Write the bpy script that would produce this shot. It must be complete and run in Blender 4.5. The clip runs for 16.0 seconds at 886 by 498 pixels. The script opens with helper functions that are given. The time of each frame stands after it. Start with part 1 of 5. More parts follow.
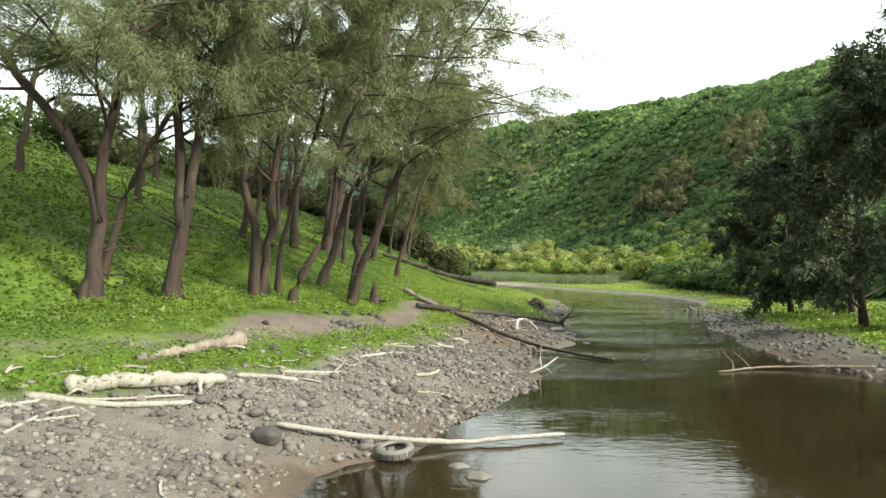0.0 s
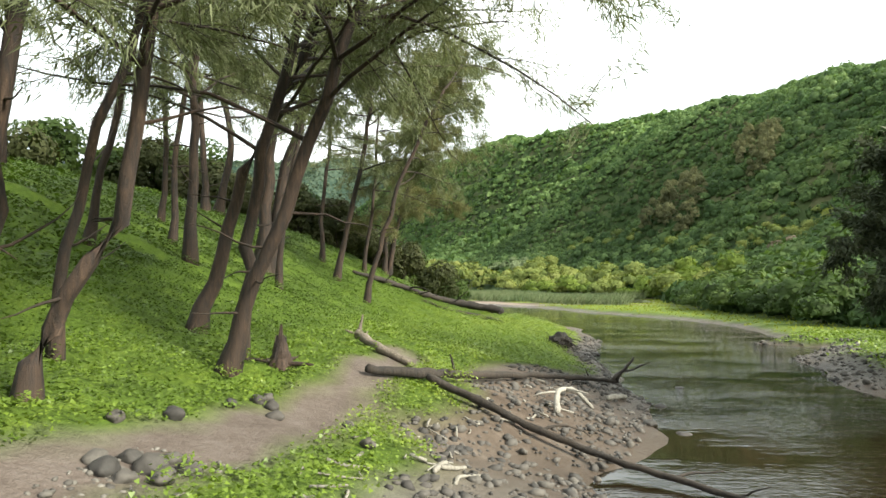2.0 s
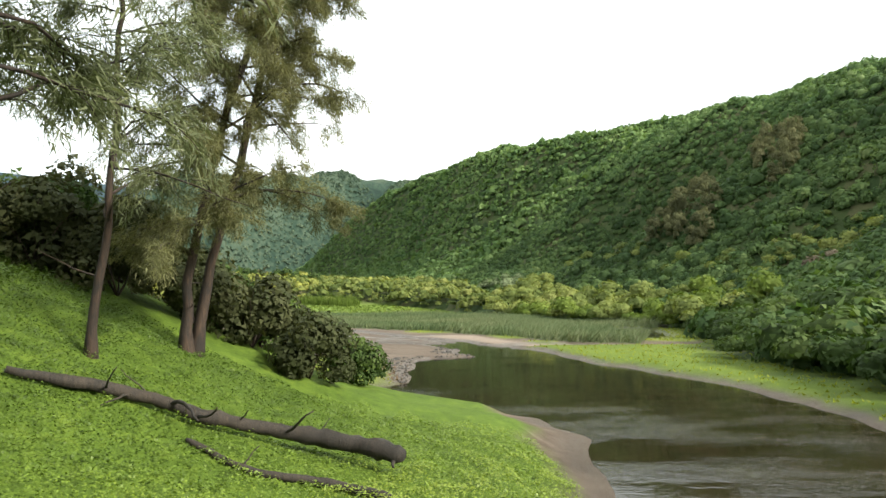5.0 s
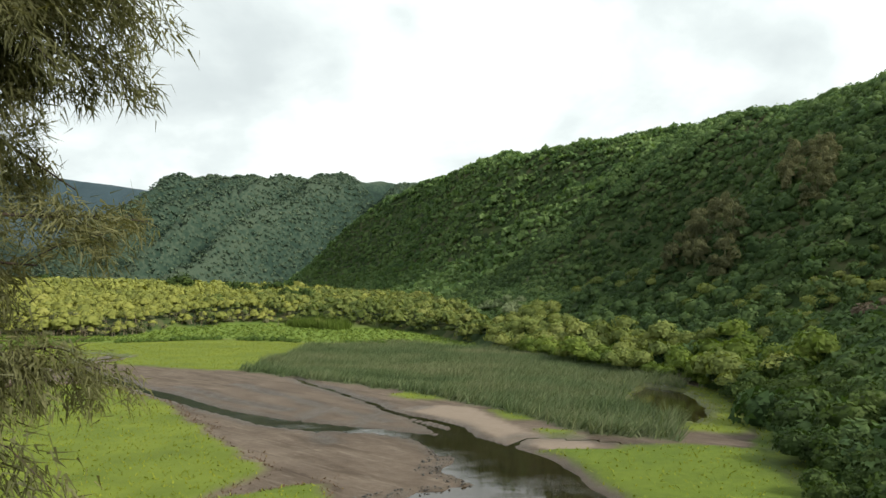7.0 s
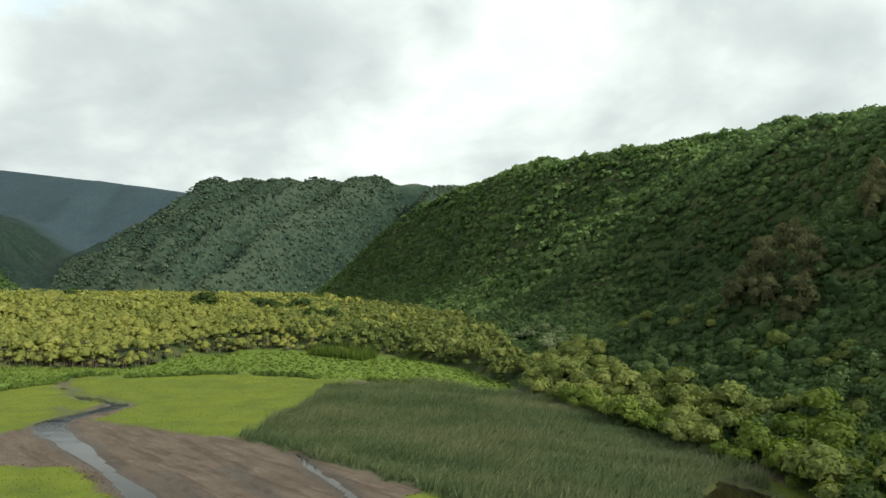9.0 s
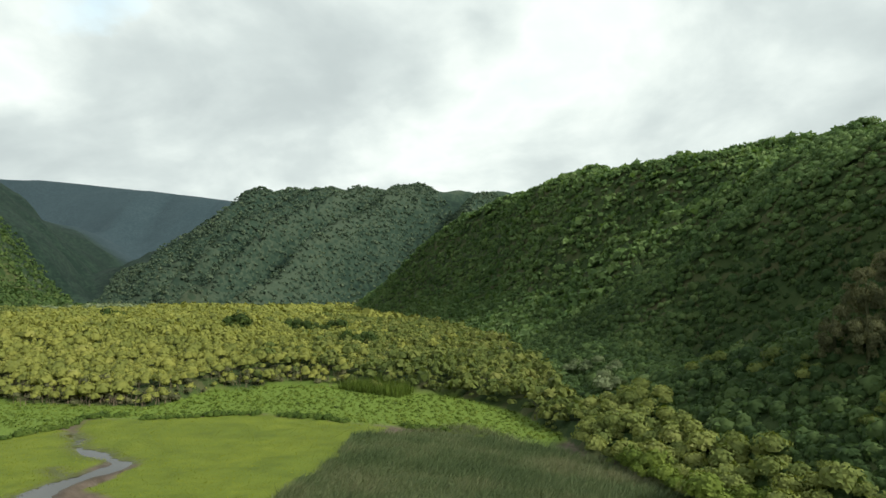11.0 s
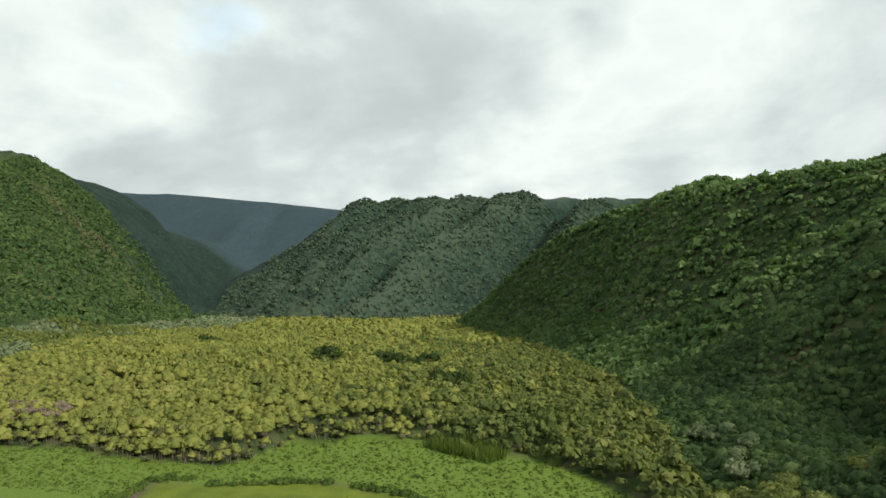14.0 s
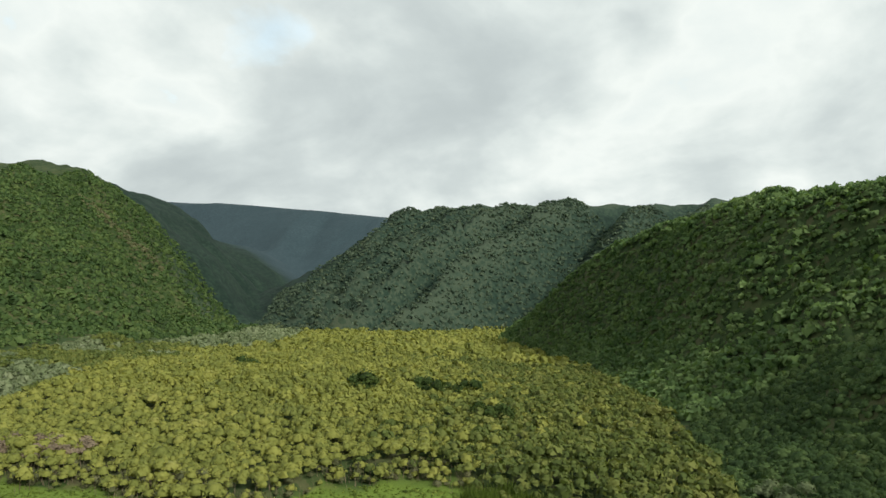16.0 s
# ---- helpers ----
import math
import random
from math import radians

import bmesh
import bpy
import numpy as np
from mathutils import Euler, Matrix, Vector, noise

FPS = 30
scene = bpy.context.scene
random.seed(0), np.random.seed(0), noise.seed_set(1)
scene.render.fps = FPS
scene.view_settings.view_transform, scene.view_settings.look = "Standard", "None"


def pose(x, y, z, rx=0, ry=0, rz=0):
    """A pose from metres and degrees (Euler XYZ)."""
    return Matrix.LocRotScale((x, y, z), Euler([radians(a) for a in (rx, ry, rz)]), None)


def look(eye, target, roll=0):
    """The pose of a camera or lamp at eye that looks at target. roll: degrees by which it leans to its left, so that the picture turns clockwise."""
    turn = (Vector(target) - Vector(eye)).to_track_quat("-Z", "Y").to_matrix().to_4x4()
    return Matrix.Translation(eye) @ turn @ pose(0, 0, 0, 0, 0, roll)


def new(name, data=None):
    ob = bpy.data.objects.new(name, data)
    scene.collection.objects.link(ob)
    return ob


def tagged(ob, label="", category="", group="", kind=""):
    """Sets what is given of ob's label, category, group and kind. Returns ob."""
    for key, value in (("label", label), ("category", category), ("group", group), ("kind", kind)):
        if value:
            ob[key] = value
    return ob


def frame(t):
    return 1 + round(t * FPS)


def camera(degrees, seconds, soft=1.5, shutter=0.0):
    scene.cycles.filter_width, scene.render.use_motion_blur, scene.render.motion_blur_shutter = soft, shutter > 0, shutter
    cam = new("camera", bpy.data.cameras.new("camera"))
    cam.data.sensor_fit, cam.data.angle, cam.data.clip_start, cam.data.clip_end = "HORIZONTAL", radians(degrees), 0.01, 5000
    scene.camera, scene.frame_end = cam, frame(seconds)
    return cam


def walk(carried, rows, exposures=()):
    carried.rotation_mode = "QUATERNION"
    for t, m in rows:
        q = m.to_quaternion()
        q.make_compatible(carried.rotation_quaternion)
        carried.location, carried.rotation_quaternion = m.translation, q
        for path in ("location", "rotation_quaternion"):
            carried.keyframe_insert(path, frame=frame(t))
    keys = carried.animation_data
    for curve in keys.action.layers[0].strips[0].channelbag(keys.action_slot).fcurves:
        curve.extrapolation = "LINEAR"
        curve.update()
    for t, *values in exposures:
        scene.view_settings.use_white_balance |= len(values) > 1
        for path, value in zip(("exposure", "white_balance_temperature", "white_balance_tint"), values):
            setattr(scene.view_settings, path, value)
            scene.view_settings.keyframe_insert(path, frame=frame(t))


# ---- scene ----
# the flight: seconds, place, turn to the left, tilt up and lean in degrees
cam = camera(66, 16.0)
PATH = [
    (0.0, 0.36, 0.05, 3.24, -0.06, 1.51, 0.38),
    (0.5, 0.44, 2.38, 3.28, -0.04, 1.92, 0.30),
    (1.0, 0.52, 5.77, 3.38, -0.09, 2.35, 0.25),
    (1.5, 0.66, 9.67, 3.46, -0.15, 2.68, 0.21),
    (2.0, 0.89, 13.46, 3.48, -0.18, 2.97, 0.18),
    (2.5, 1.21, 17.68, 3.47, -0.25, 3.27, 0.19),
    (3.0, 1.63, 21.96, 3.46, -0.28, 3.56, 0.01),
    (3.5, 2.71, 26.48, 3.31, -0.39, 3.81, -0.26),
    (4.0, 3.95, 30.43, 3.30, -0.36, 3.87, -0.14),
    (4.2, 4.46, 32.32, 3.71, -0.40, 3.97, -0.25),
    (6.3, 6.43, 47.38, 10.19, -0.35, 4.16, -0.10),
    (6.5, 6.56, 49.35, 11.18, -0.33, 4.10, 0.03),
    (7.0, 6.77, 54.72, 14.02, -0.36, 4.13, 0.05),
    (7.5, 7.03, 59.14, 16.36, -0.43, 4.14, 0.03),
    (8.0, 7.33, 63.15, 18.73, -0.45, 4.12, 0.05),
    (8.5, 7.74, 67.41, 21.13, 0.16, 4.14, 0.04),
    (8.7, 8.04, 69.27, 22.19, 1.22, 4.03, 0.09),
    (10.8, 8.29, 89.93, 30.65, 5.86, 4.42, 0.04),
    (11.0, 8.35, 91.60, 31.51, 6.44, 4.41, -0.02),
    (11.5, 8.49, 95.94, 33.80, 8.20, 4.55, 0.10),
    (12.0, 8.69, 99.80, 36.05, 9.74, 4.58, 0.11),
    (12.5, 8.90, 103.95, 38.24, 11.24, 4.63, 0.17),
    (13.0, 9.01, 107.92, 40.28, 12.72, 4.65, 0.21),
    (13.5, 8.89, 111.88, 42.28, 14.09, 4.63, 0.20),
    (14.0, 8.72, 115.83, 44.33, 15.38, 4.73, 0.20),
    (14.5, 8.46, 119.75, 46.49, 16.56, 4.85, 0.20),
    (15.0, 8.00, 123.48, 48.70, 17.42, 4.94, 0.20),
    (15.5, 7.45, 127.31, 50.90, 18.34, 5.06, 0.19),
    (16.0, 6.77, 131.13, 52.86, 19.25, 5.16, 0.21),
]


def flown(x, y, z, turn, tilt, lean):
    a, b = radians(turn), radians(tilt)
    way = Vector((-math.sin(a) * math.cos(b), math.cos(a) * math.cos(b), math.sin(b)))
    eye = Vector((x, y, z))
    return look(eye, eye + way * 50, lean)


EXPOSURE = [(0.0, 1.45, 6500, 2), (4.0, 1.45, 6500, 4), (6.5, 0.6, 6500, 4), (8.5, 0.22, 6500, 1), (11.0, 0.15, 6500, 0), (13.5, 0.08, 6500, 1), (16.0, 0.0, 6500, 2)]
walk(cam, [(row[0], flown(*row[1:])) for row in PATH], EXPOSURE)

# ---- sky and sun ----
SUN_TURN, SUN_HEIGHT = radians(122), radians(31)
world = bpy.data.worlds.new("world")
scene.world = world
world.use_nodes = True


class Nodes:
    """A short way to write node trees."""

    def __init__(self, tree):
        self.tree = tree
        tree.nodes.clear()

    def add(self, kind, ins=None, **props):
        n = self.tree.nodes.new(kind)
        for k, v in props.items():
            setattr(n, k, v)
        for k, v in (ins or {}).items():
            if isinstance(v, bpy.types.NodeSocket):
                self.tree.links.new(v, n.inputs[k])
            else:
                n.inputs[k].default_value = v
        return n

    def math(self, op, a, b=0.0, c=0.0):
        return self.add("ShaderNodeMath", {0: a, 1: b, 2: c}, operation=op).outputs[0]

    def mix(self, fac, a, b, blend="MIX"):
        return self.add("ShaderNodeMix", {0: fac, 6: a, 7: b}, data_type="RGBA", blend_type=blend).outputs[2]

    def span(self, value, lo, hi, out_lo=0.0, out_hi=1.0):
        return self.add("ShaderNodeMapRange", {0: value, 1: lo, 2: hi, 3: out_lo, 4: out_hi}).outputs[0]

    def noise(self, where, scale, detail=3.0, rough=0.55, distortion=0.0):
        return self.add("ShaderNodeTexNoise", {"Vector": where, "Scale": scale, "Detail": detail, "Roughness": rough, "Distortion": distortion}).outputs[0]

    def ramp(self, value, stops):
        n = self.add("ShaderNodeValToRGB", {0: value})
        e = n.color_ramp.elements
        while len(e) < len(stops):
            e.new(0.5)
        for el, (p, c) in zip(e, stops):
            el.position, el.color = p, (*c, 1)
        return n.outputs[0]


def make_sky():
    n = Nodes(world.node_tree)
    sky = n.add("ShaderNodeTexSky", sky_type="NISHITA", sun_disc=False, sun_elevation=SUN_HEIGHT, sun_rotation=SUN_TURN, altitude=30.0, air_density=1.2, dust_density=2.0)
    where = n.add("ShaderNodeTexCoord").outputs["Generated"]
    parts = n.add("ShaderNodeSeparateXYZ", {0: where})
    up = n.math("ADD", n.math("MAXIMUM", parts.outputs[2], 0.0), 0.5)
    flat = n.add("ShaderNodeCombineXYZ", {0: n.math("DIVIDE", parts.outputs[0], up), 1: n.math("DIVIDE", parts.outputs[1], up), 2: 0.3}).outputs[0]
    big = n.noise(flat, 2.3, 7.0, 0.52, 0.3)
    fine = n.noise(flat, 7.0, 5.0, 0.5, 0.2)
    cover = n.math("ADD", n.math("MULTIPLY", big, 0.75), n.math("MULTIPLY", fine, 0.25))
    cloud = n.ramp(cover, [(0.3, (8.0, 8.4, 8.6)), (0.4, (9.4, 9.5, 9.5)), (0.47, (7.9, 8.2, 8.3)), (0.54, (6.6, 6.95, 7.15)), (0.62, (5.7, 6.05, 6.3)), (0.72, (5.2, 5.55, 5.8))])
    hole = n.add("ShaderNodeVectorMath", {0: where, 1: (-0.517, 0.769, 0.375)}, operation="DISTANCE").outputs["Value"]
    ragged = n.math("ADD", hole, n.math("MULTIPLY", n.math("SUBTRACT", fine, 0.5), 0.22))
    gap = n.math("MAXIMUM", n.span(cover, 0.27, 0.35, 1.0, 0.0), n.span(ragged, 0.0, 0.055, 0.5, 0.0))
    both = n.mix(gap, cloud, n.mix(1.0, sky.outputs[0], (3.6, 3.3, 2.9, 1), "MULTIPLY"))
    back = n.add("ShaderNodeBackground", {0: both, 1: 0.1})
    n.tree.links.new(back.outputs[0], n.add("ShaderNodeOutputWorld").inputs[0])


make_sky()
sun = new("sun", bpy.data.lights.new("sun", "SUN"))
sun.data.energy, sun.data.angle, sun.data.color = 4.8, radians(13), (1.0, 0.93, 0.82)
sun.matrix_world = look((0, 0, 300), (-300 * math.sin(SUN_TURN) / math.tan(SUN_HEIGHT), -300 * math.cos(SUN_TURN) / math.tan(SUN_HEIGHT), 0))

# ---- materials ----
def material(name):
    m = bpy.data.materials.new(name)
    m.use_nodes = True
    n = Nodes(m.node_tree)
    out = n.add("ShaderNodeOutputMaterial")
    return m, n, out


def finish(n, out, color, roughness, bump=None, strength=0.4, distance=0.05, extra=None):
    ins = {"Base Color": color, "Roughness": roughness}
    if bump is not None:
        ins["Normal"] = n.add("ShaderNodeBump", {"Height": bump, "Strength": strength, "Distance": distance}).outputs[0]
    ins.update(extra or {})
    bsdf = n.add("ShaderNodeBsdfPrincipled", ins)
    n.tree.links.new(bsdf.outputs[0], out.inputs[0])
    return bsdf


def foliage(name, stops, through_color, translucent=0.35, roughness=0.7, gloss=0.14, leafy=0.18, relief=0.22):
    """Leaves: colour by plant (tone) and by leaf, with light shining through."""
    m, n, out = material(name)
    tone = n.add("ShaderNodeAttribute", attribute_name="tone").outputs["Fac"]
    geo = n.add("ShaderNodeNewGeometry")
    leaf, where = geo.outputs["Random Per Island"], geo.outputs["Position"]
    patch = n.noise(where, 0.026, 5.0, 0.62)
    grain = n.noise(where, 1.6, 4.0, 0.65)
    v = n.math("ADD", n.math("ADD", n.math("MULTIPLY", tone, 0.38), 0.06), n.math("ADD", n.math("MULTIPLY", leaf, leafy), n.math("ADD", n.math("MULTIPLY", n.math("SUBTRACT", patch, 0.5), 0.7), n.math("MULTIPLY", grain, 0.35))))
    color = n.ramp(v, stops)
    ins = {"Base Color": color, "Roughness": roughness, "Specular IOR Level": gloss}
    if relief:
        ins["Normal"] = n.add("ShaderNodeBump", {"Height": n.noise(where, 1.3, 5.0, 0.7), "Strength": relief, "Distance": 0.8}).outputs[0]
    body = n.add("ShaderNodeBsdfPrincipled", ins)
    glow = n.add("ShaderNodeBsdfTranslucent", {0: n.mix(1.0, color, (*through_color, 1), "MULTIPLY")})
    both = n.add("ShaderNodeMixShader", {0: translucent, 1: body.outputs[0], 2: glow.outputs[0]})
    n.tree.links.new(both.outputs[0], out.inputs[0])
    return m


def bark(name, stops, scale=1.0, roughness=0.85):
    m, n, out = material(name)
    where = n.add("ShaderNodeTexCoord").outputs["Object"]
    long = n.add("ShaderNodeMapping", {"Vector": where, "Scale": (6 * scale, 6 * scale, 0.9 * scale)}).outputs[0]
    streak = n.noise(long, 2.0, 6.0, 0.65, 0.6)
    patch = n.noise(where, 0.7 * scale, 3.0)
    v = n.math("ADD", n.math("MULTIPLY", streak, 0.65), n.math("MULTIPLY", patch, 0.5))
    finish(n, out, n.ramp(v, stops), roughness, n.math("ADD", streak, n.math("MULTIPLY", n.noise(where, 30 * scale, 3.0), 0.3)), 0.7, 0.04)
    return m


def stone_mat(name, stops, roughness=0.8):
    m, n, out = material(name)
    where = n.add("ShaderNodeTexCoord").outputs["Object"]
    one = n.add("ShaderNodeNewGeometry").outputs["Random Per Island"]
    each = n.add("ShaderNodeObjectInfo").outputs["Random"]
    speck = n.noise(where, 14.0, 5.0, 0.65)
    v = n.math("ADD", n.math("MULTIPLY", n.math("FRACT", n.math("ADD", one, each)), 0.6), n.math("MULTIPLY", speck, 0.45))
    finish(n, out, n.ramp(v, stops), roughness, speck, 0.5, 0.02)
    return m


def ground_mat():
    m, n, out = material("ground")
    where = n.add("ShaderNodeNewGeometry").outputs["Position"]

    def zone(key):
        return n.add("ShaderNodeAttribute", attribute_name=key).outputs["Fac"]

    fine, mid, large, pebble = n.noise(where, 9.0, 6.0, 0.65), n.noise(where, 1.4, 5.0, 0.6), n.noise(where, 0.16, 4.0), n.noise(where, 30.0, 3.0)
    mixv = n.math("ADD", n.math("MULTIPLY", fine, 0.5), n.math("MULTIPLY", mid, 0.5))
    mud = n.ramp(n.math("ADD", n.math("MULTIPLY", mixv, 0.6), n.math("MULTIPLY", large, 0.4)), [(0.3, (0.0585, 0.0429, 0.0328)), (0.5, (0.109, 0.0835, 0.0647)), (0.7, (0.164, 0.129, 0.101))])
    gravel = n.ramp(n.math("ADD", n.math("MULTIPLY", pebble, 0.5), n.math("MULTIPLY", mid, 0.5)), [(0.3, (0.0465, 0.0422, 0.0372)), (0.5, (0.0992, 0.0899, 0.0775)), (0.7, (0.167, 0.155, 0.133))])
    dirt = n.ramp(mixv, [(0.3, (0.0626, 0.0475, 0.0404)), (0.5, (0.107, 0.0857, 0.0734)), (0.7, (0.147, 0.122, 0.11))])
    grass = n.ramp(mixv, [(0.3, (0.028, 0.045, 0.007)), (0.5, (0.066, 0.106, 0.0135)), (0.7, (0.12, 0.165, 0.022))])
    meadow = n.ramp(n.math("ADD", n.math("MULTIPLY", large, 0.6), n.math("MULTIPLY", mixv, 0.4)), [(0.26, (0.045, 0.06, 0.012)), (0.4, (0.085, 0.106, 0.0165)), (0.55, (0.115, 0.136, 0.0205)), (0.75, (0.155, 0.172, 0.028))])
    drift = n.noise(where, 0.045, 4.0, 0.6)
    turned_flow = n.add("ShaderNodeMapping", {"Vector": where, "Rotation": (0, 0, radians(-137))}).outputs[0]
    flow = n.add("ShaderNodeMapping", {"Vector": turned_flow, "Scale": (0.14, 1.0, 1.0)}).outputs[0]
    streak = n.noise(flow, 0.55, 6.0, 0.62, 0.8)
    mud = n.mix(n.span(streak, 0.36, 0.52, 0.6, 0.0), mud, (0.042, 0.029, 0.02, 1))
    mud = n.mix(n.span(n.noise(flow, 1.9, 4.0, 0.6, 0.5), 0.55, 0.72, 0.0, 0.55), mud, (0.2, 0.165, 0.135, 1))
    mud = n.mix(n.math("MULTIPLY", zone("sand"), 0.8), mud, n.mix(mixv, (0.14, 0.105, 0.08, 1), (0.3, 0.245, 0.2, 1)))
    meadow = n.mix(n.span(drift, 0.42, 0.62), n.mix(1.0, meadow, (1.1, 1.16, 1.0, 1), "MULTIPLY"), n.mix(1.0, meadow, (0.93, 1.04, 1.0, 1), "MULTIPLY"))
    lush = n.ramp(mixv, [(0.3, (0.06, 0.092, 0.015)), (0.5, (0.105, 0.155, 0.025)), (0.7, (0.16, 0.22, 0.038))])
    reed = n.ramp(mixv, [(0.3, (0.04, 0.055, 0.025)), (0.6, (0.08, 0.1, 0.045))])
    # far woods: one rounded cell for each tree top
    shaken = n.add("ShaderNodeVectorMath", {0: where, 1: n.add("ShaderNodeVectorMath", {0: n.add("ShaderNodeTexNoise", {"Vector": where, "Scale": 0.3, "Detail": 3.0}).outputs["Color"], 1: (1.8, 1.8, 1.8)}, operation="MULTIPLY").outputs[0]}, operation="ADD").outputs[0]
    tops = n.add("ShaderNodeTexVoronoi", {"Vector": shaken, "Scale": 0.2, "Randomness": 1.0})
    dome = n.math("SUBTRACT", 1.0, n.math("MULTIPLY", tops.outputs["Distance"], tops.outputs["Distance"]))
    each = n.add("ShaderNodeSeparateColor", {0: tops.outputs["Color"]}).outputs[0]
    leaf = n.math("ADD", n.math("MULTIPLY", each, 0.45), n.math("ADD", n.math("MULTIPLY", n.noise(where, 0.012, 4.0), 0.55), n.math("MULTIPLY", n.noise(where, 0.9, 4.0), 0.25)))
    # crests paler, gullies darker: relief shading painted into the leaf tone
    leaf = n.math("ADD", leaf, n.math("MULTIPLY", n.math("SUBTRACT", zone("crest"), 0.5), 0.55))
    litter = n.ramp(leaf, [(0.3, (0.012, 0.022, 0.007)), (0.5, (0.026, 0.045, 0.014)), (0.7, (0.042, 0.06, 0.02)), (0.9, (0.07, 0.07, 0.033))])
    # bluer and greyer with distance: haze mixed into the wood colour
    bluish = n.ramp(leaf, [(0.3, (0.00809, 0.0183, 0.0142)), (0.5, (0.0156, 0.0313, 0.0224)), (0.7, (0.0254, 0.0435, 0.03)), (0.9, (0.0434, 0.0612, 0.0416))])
    far_haze = n.ramp(leaf, [(0.25, (0.026, 0.044, 0.054)), (0.9, (0.044, 0.066, 0.078))])
    litter = n.mix(zone("far"), n.mix(zone("beyond"), litter, bluish), far_haze)
    color = n.mix(zone("beach"), mud, gravel)
    color = n.mix(zone("path"), color, dirt)
    color = n.mix(zone("grass"), color, grass)
    color = n.mix(zone("meadow"), color, meadow)
    color = n.mix(zone("lush"), color, lush)
    color = n.mix(zone("reeds"), color, reed)
    color = n.mix(zone("wood"), color, litter)
    damp = zone("damp")
    color = n.mix(n.math("MULTIPLY", damp, 0.55), color, (0.035, 0.026, 0.018, 1))
    finish(n, out, color, n.span(damp, 0, 1, 0.9, 0.35), n.math("ADD", n.math("MULTIPLY", n.math("ADD", n.math("MULTIPLY", fine, 0.06), n.math("MULTIPLY", pebble, 0.036)), n.math("SUBTRACT", 1.0, zone("wood"))), n.math("MULTIPLY", n.math("MULTIPLY", n.math("ADD", dome, n.math("MULTIPLY", n.noise(where, 0.7, 4.0), 0.35)), n.span(zone("beyond"), 0.0, 1.0, 0.8, 0.6)), zone("wood"))), 0.75, 1.0, {"Specular IOR Level": 0.15})
    return m


def water_mat():
    m, n, out = material("water")
    where = n.add("ShaderNodeNewGeometry").outputs["Position"]
    squeezed = n.add("ShaderNodeMapping", {"Vector": where, "Scale": (0.45, 1.0, 1.0), "Rotation": (0, 0, 0.12)}).outputs[0]
    wave = n.noise(squeezed, 6.0, 3.0, 0.55, 0.5)
    small = n.noise(squeezed, 13.0, 2.0, 0.5)
    calm = n.span(n.noise(squeezed, 0.3, 4.0, 0.6), 0.38, 0.62, 0.06, 1.0)
    calm = n.math("MULTIPLY", calm, n.span(n.add("ShaderNodeSeparateXYZ", {0: where}).outputs[1], 16.0, 36.0, 0.14, 1.0))
    calm = n.math("MULTIPLY", calm, n.span(n.add("ShaderNodeSeparateXYZ", {0: where}).outputs[1], 55.0, 84.0, 1.0, 0.12))
    h = n.math("MULTIPLY", n.math("ADD", wave, n.math("MULTIPLY", small, 0.3)), calm)
    finish(n, out, n.ramp(n.noise(where, 0.3, 3.0), [(0.3, (0.0115, 0.0085, 0.004)), (0.7, (0.02, 0.0145, 0.0065))]), 0.035, h, 0.9, 0.045, {"IOR": 1.33, "Specular IOR Level": 0.5})
    return m


GROUND, WATER = ground_mat(), water_mat()

# ---- the lie of the land ----
LEFT_SHORE = ((-60, -30), (-25, -16), (0, -6), (9, -1.7), (11, -1.4), (12, 0), (15, 1.3), (18.4, 2.8), (22, 3.3), (26, 3.9), (27.5, 5), (29.4, 6), (33.6, 7), (38, 7.4),
              (45, 8.0), (50, 9), (55, 10.6), (62, 11.5), (67, 11.8), (72, 10.5), (77, 4), (81, -3), (84, 1.5), (86, 3.5), (94, 3.3), (104, 3.5), (107, 9.6), (111, 7), (117, 8.5), (126, 7), (135, 3))
RIGHT_SHORE = ((-60, 16), (0, 14.5), (20, 13.8), (24, 12.5), (31, 13.7), (45, 17.2), (48, 19), (52, 22.5), (54.5, 19.6), (57, 23), (65, 24.5), (73, 25.7), (80, 25.2), (84, 24.9),
               (88, 23.5), (93, 22.2), (98, 19.9), (109, 17.7), (118, 15.5), (124, 11.2), (128, 8.5), (135, 3.2))
STREAM = ((9.7, 118), (6.3, 124), (0, 128), (-5, 129.5), (-12.5, 133.5), (-22, 142.5), (-34, 156), (-52, 176), (-66, 190), (-70.5, 197), (-71, 205), (-69, 213), (-69, 220), (-77, 225.5), (-88.5, 233), (-91, 239.5), (-99, 246))
RILLS = ((((-19, 176), (-7, 156), (0.8, 140.6), (6.2, 133.2), (8.5, 130), (11, 122), (13, 115)), 0.8), (((13.5, 121), (16, 124.5), (22, 123.4), (27, 121)), 0.4), (((-25, 166), (-14, 152), (-8, 143), (1, 133)), 0.2),
         (((-34, 163), (-24, 152), (-12, 141)), 0.15), (((-79, 213), (-72.5, 207.5)), 0.7), (((-8, 141), (-9, 132), (-4, 122)), 0.2), (((5, 143), (-1, 137), (-2, 130)), 0.15))
FOOT = ((-100, 34), (50, 31), (100, 33.5), (125, 40), (150, 47), (170, 50), (185, 43), (211, 36), (230, 27), (270, 21), (300, 18), (320, 15), (373, 6), (437, -8), (540, -42), (680, -100), (800, -165), (860, -190), (960, -60), (1200, 500))
RIDGE_RUN = ((-100, 130), (50, 122), (200, 108), (254, 112), (349, 148), (413, 158), (480, 125), (558, 108), (640, 86), (690, 66), (760, 52), (860, 30), (960, 30))
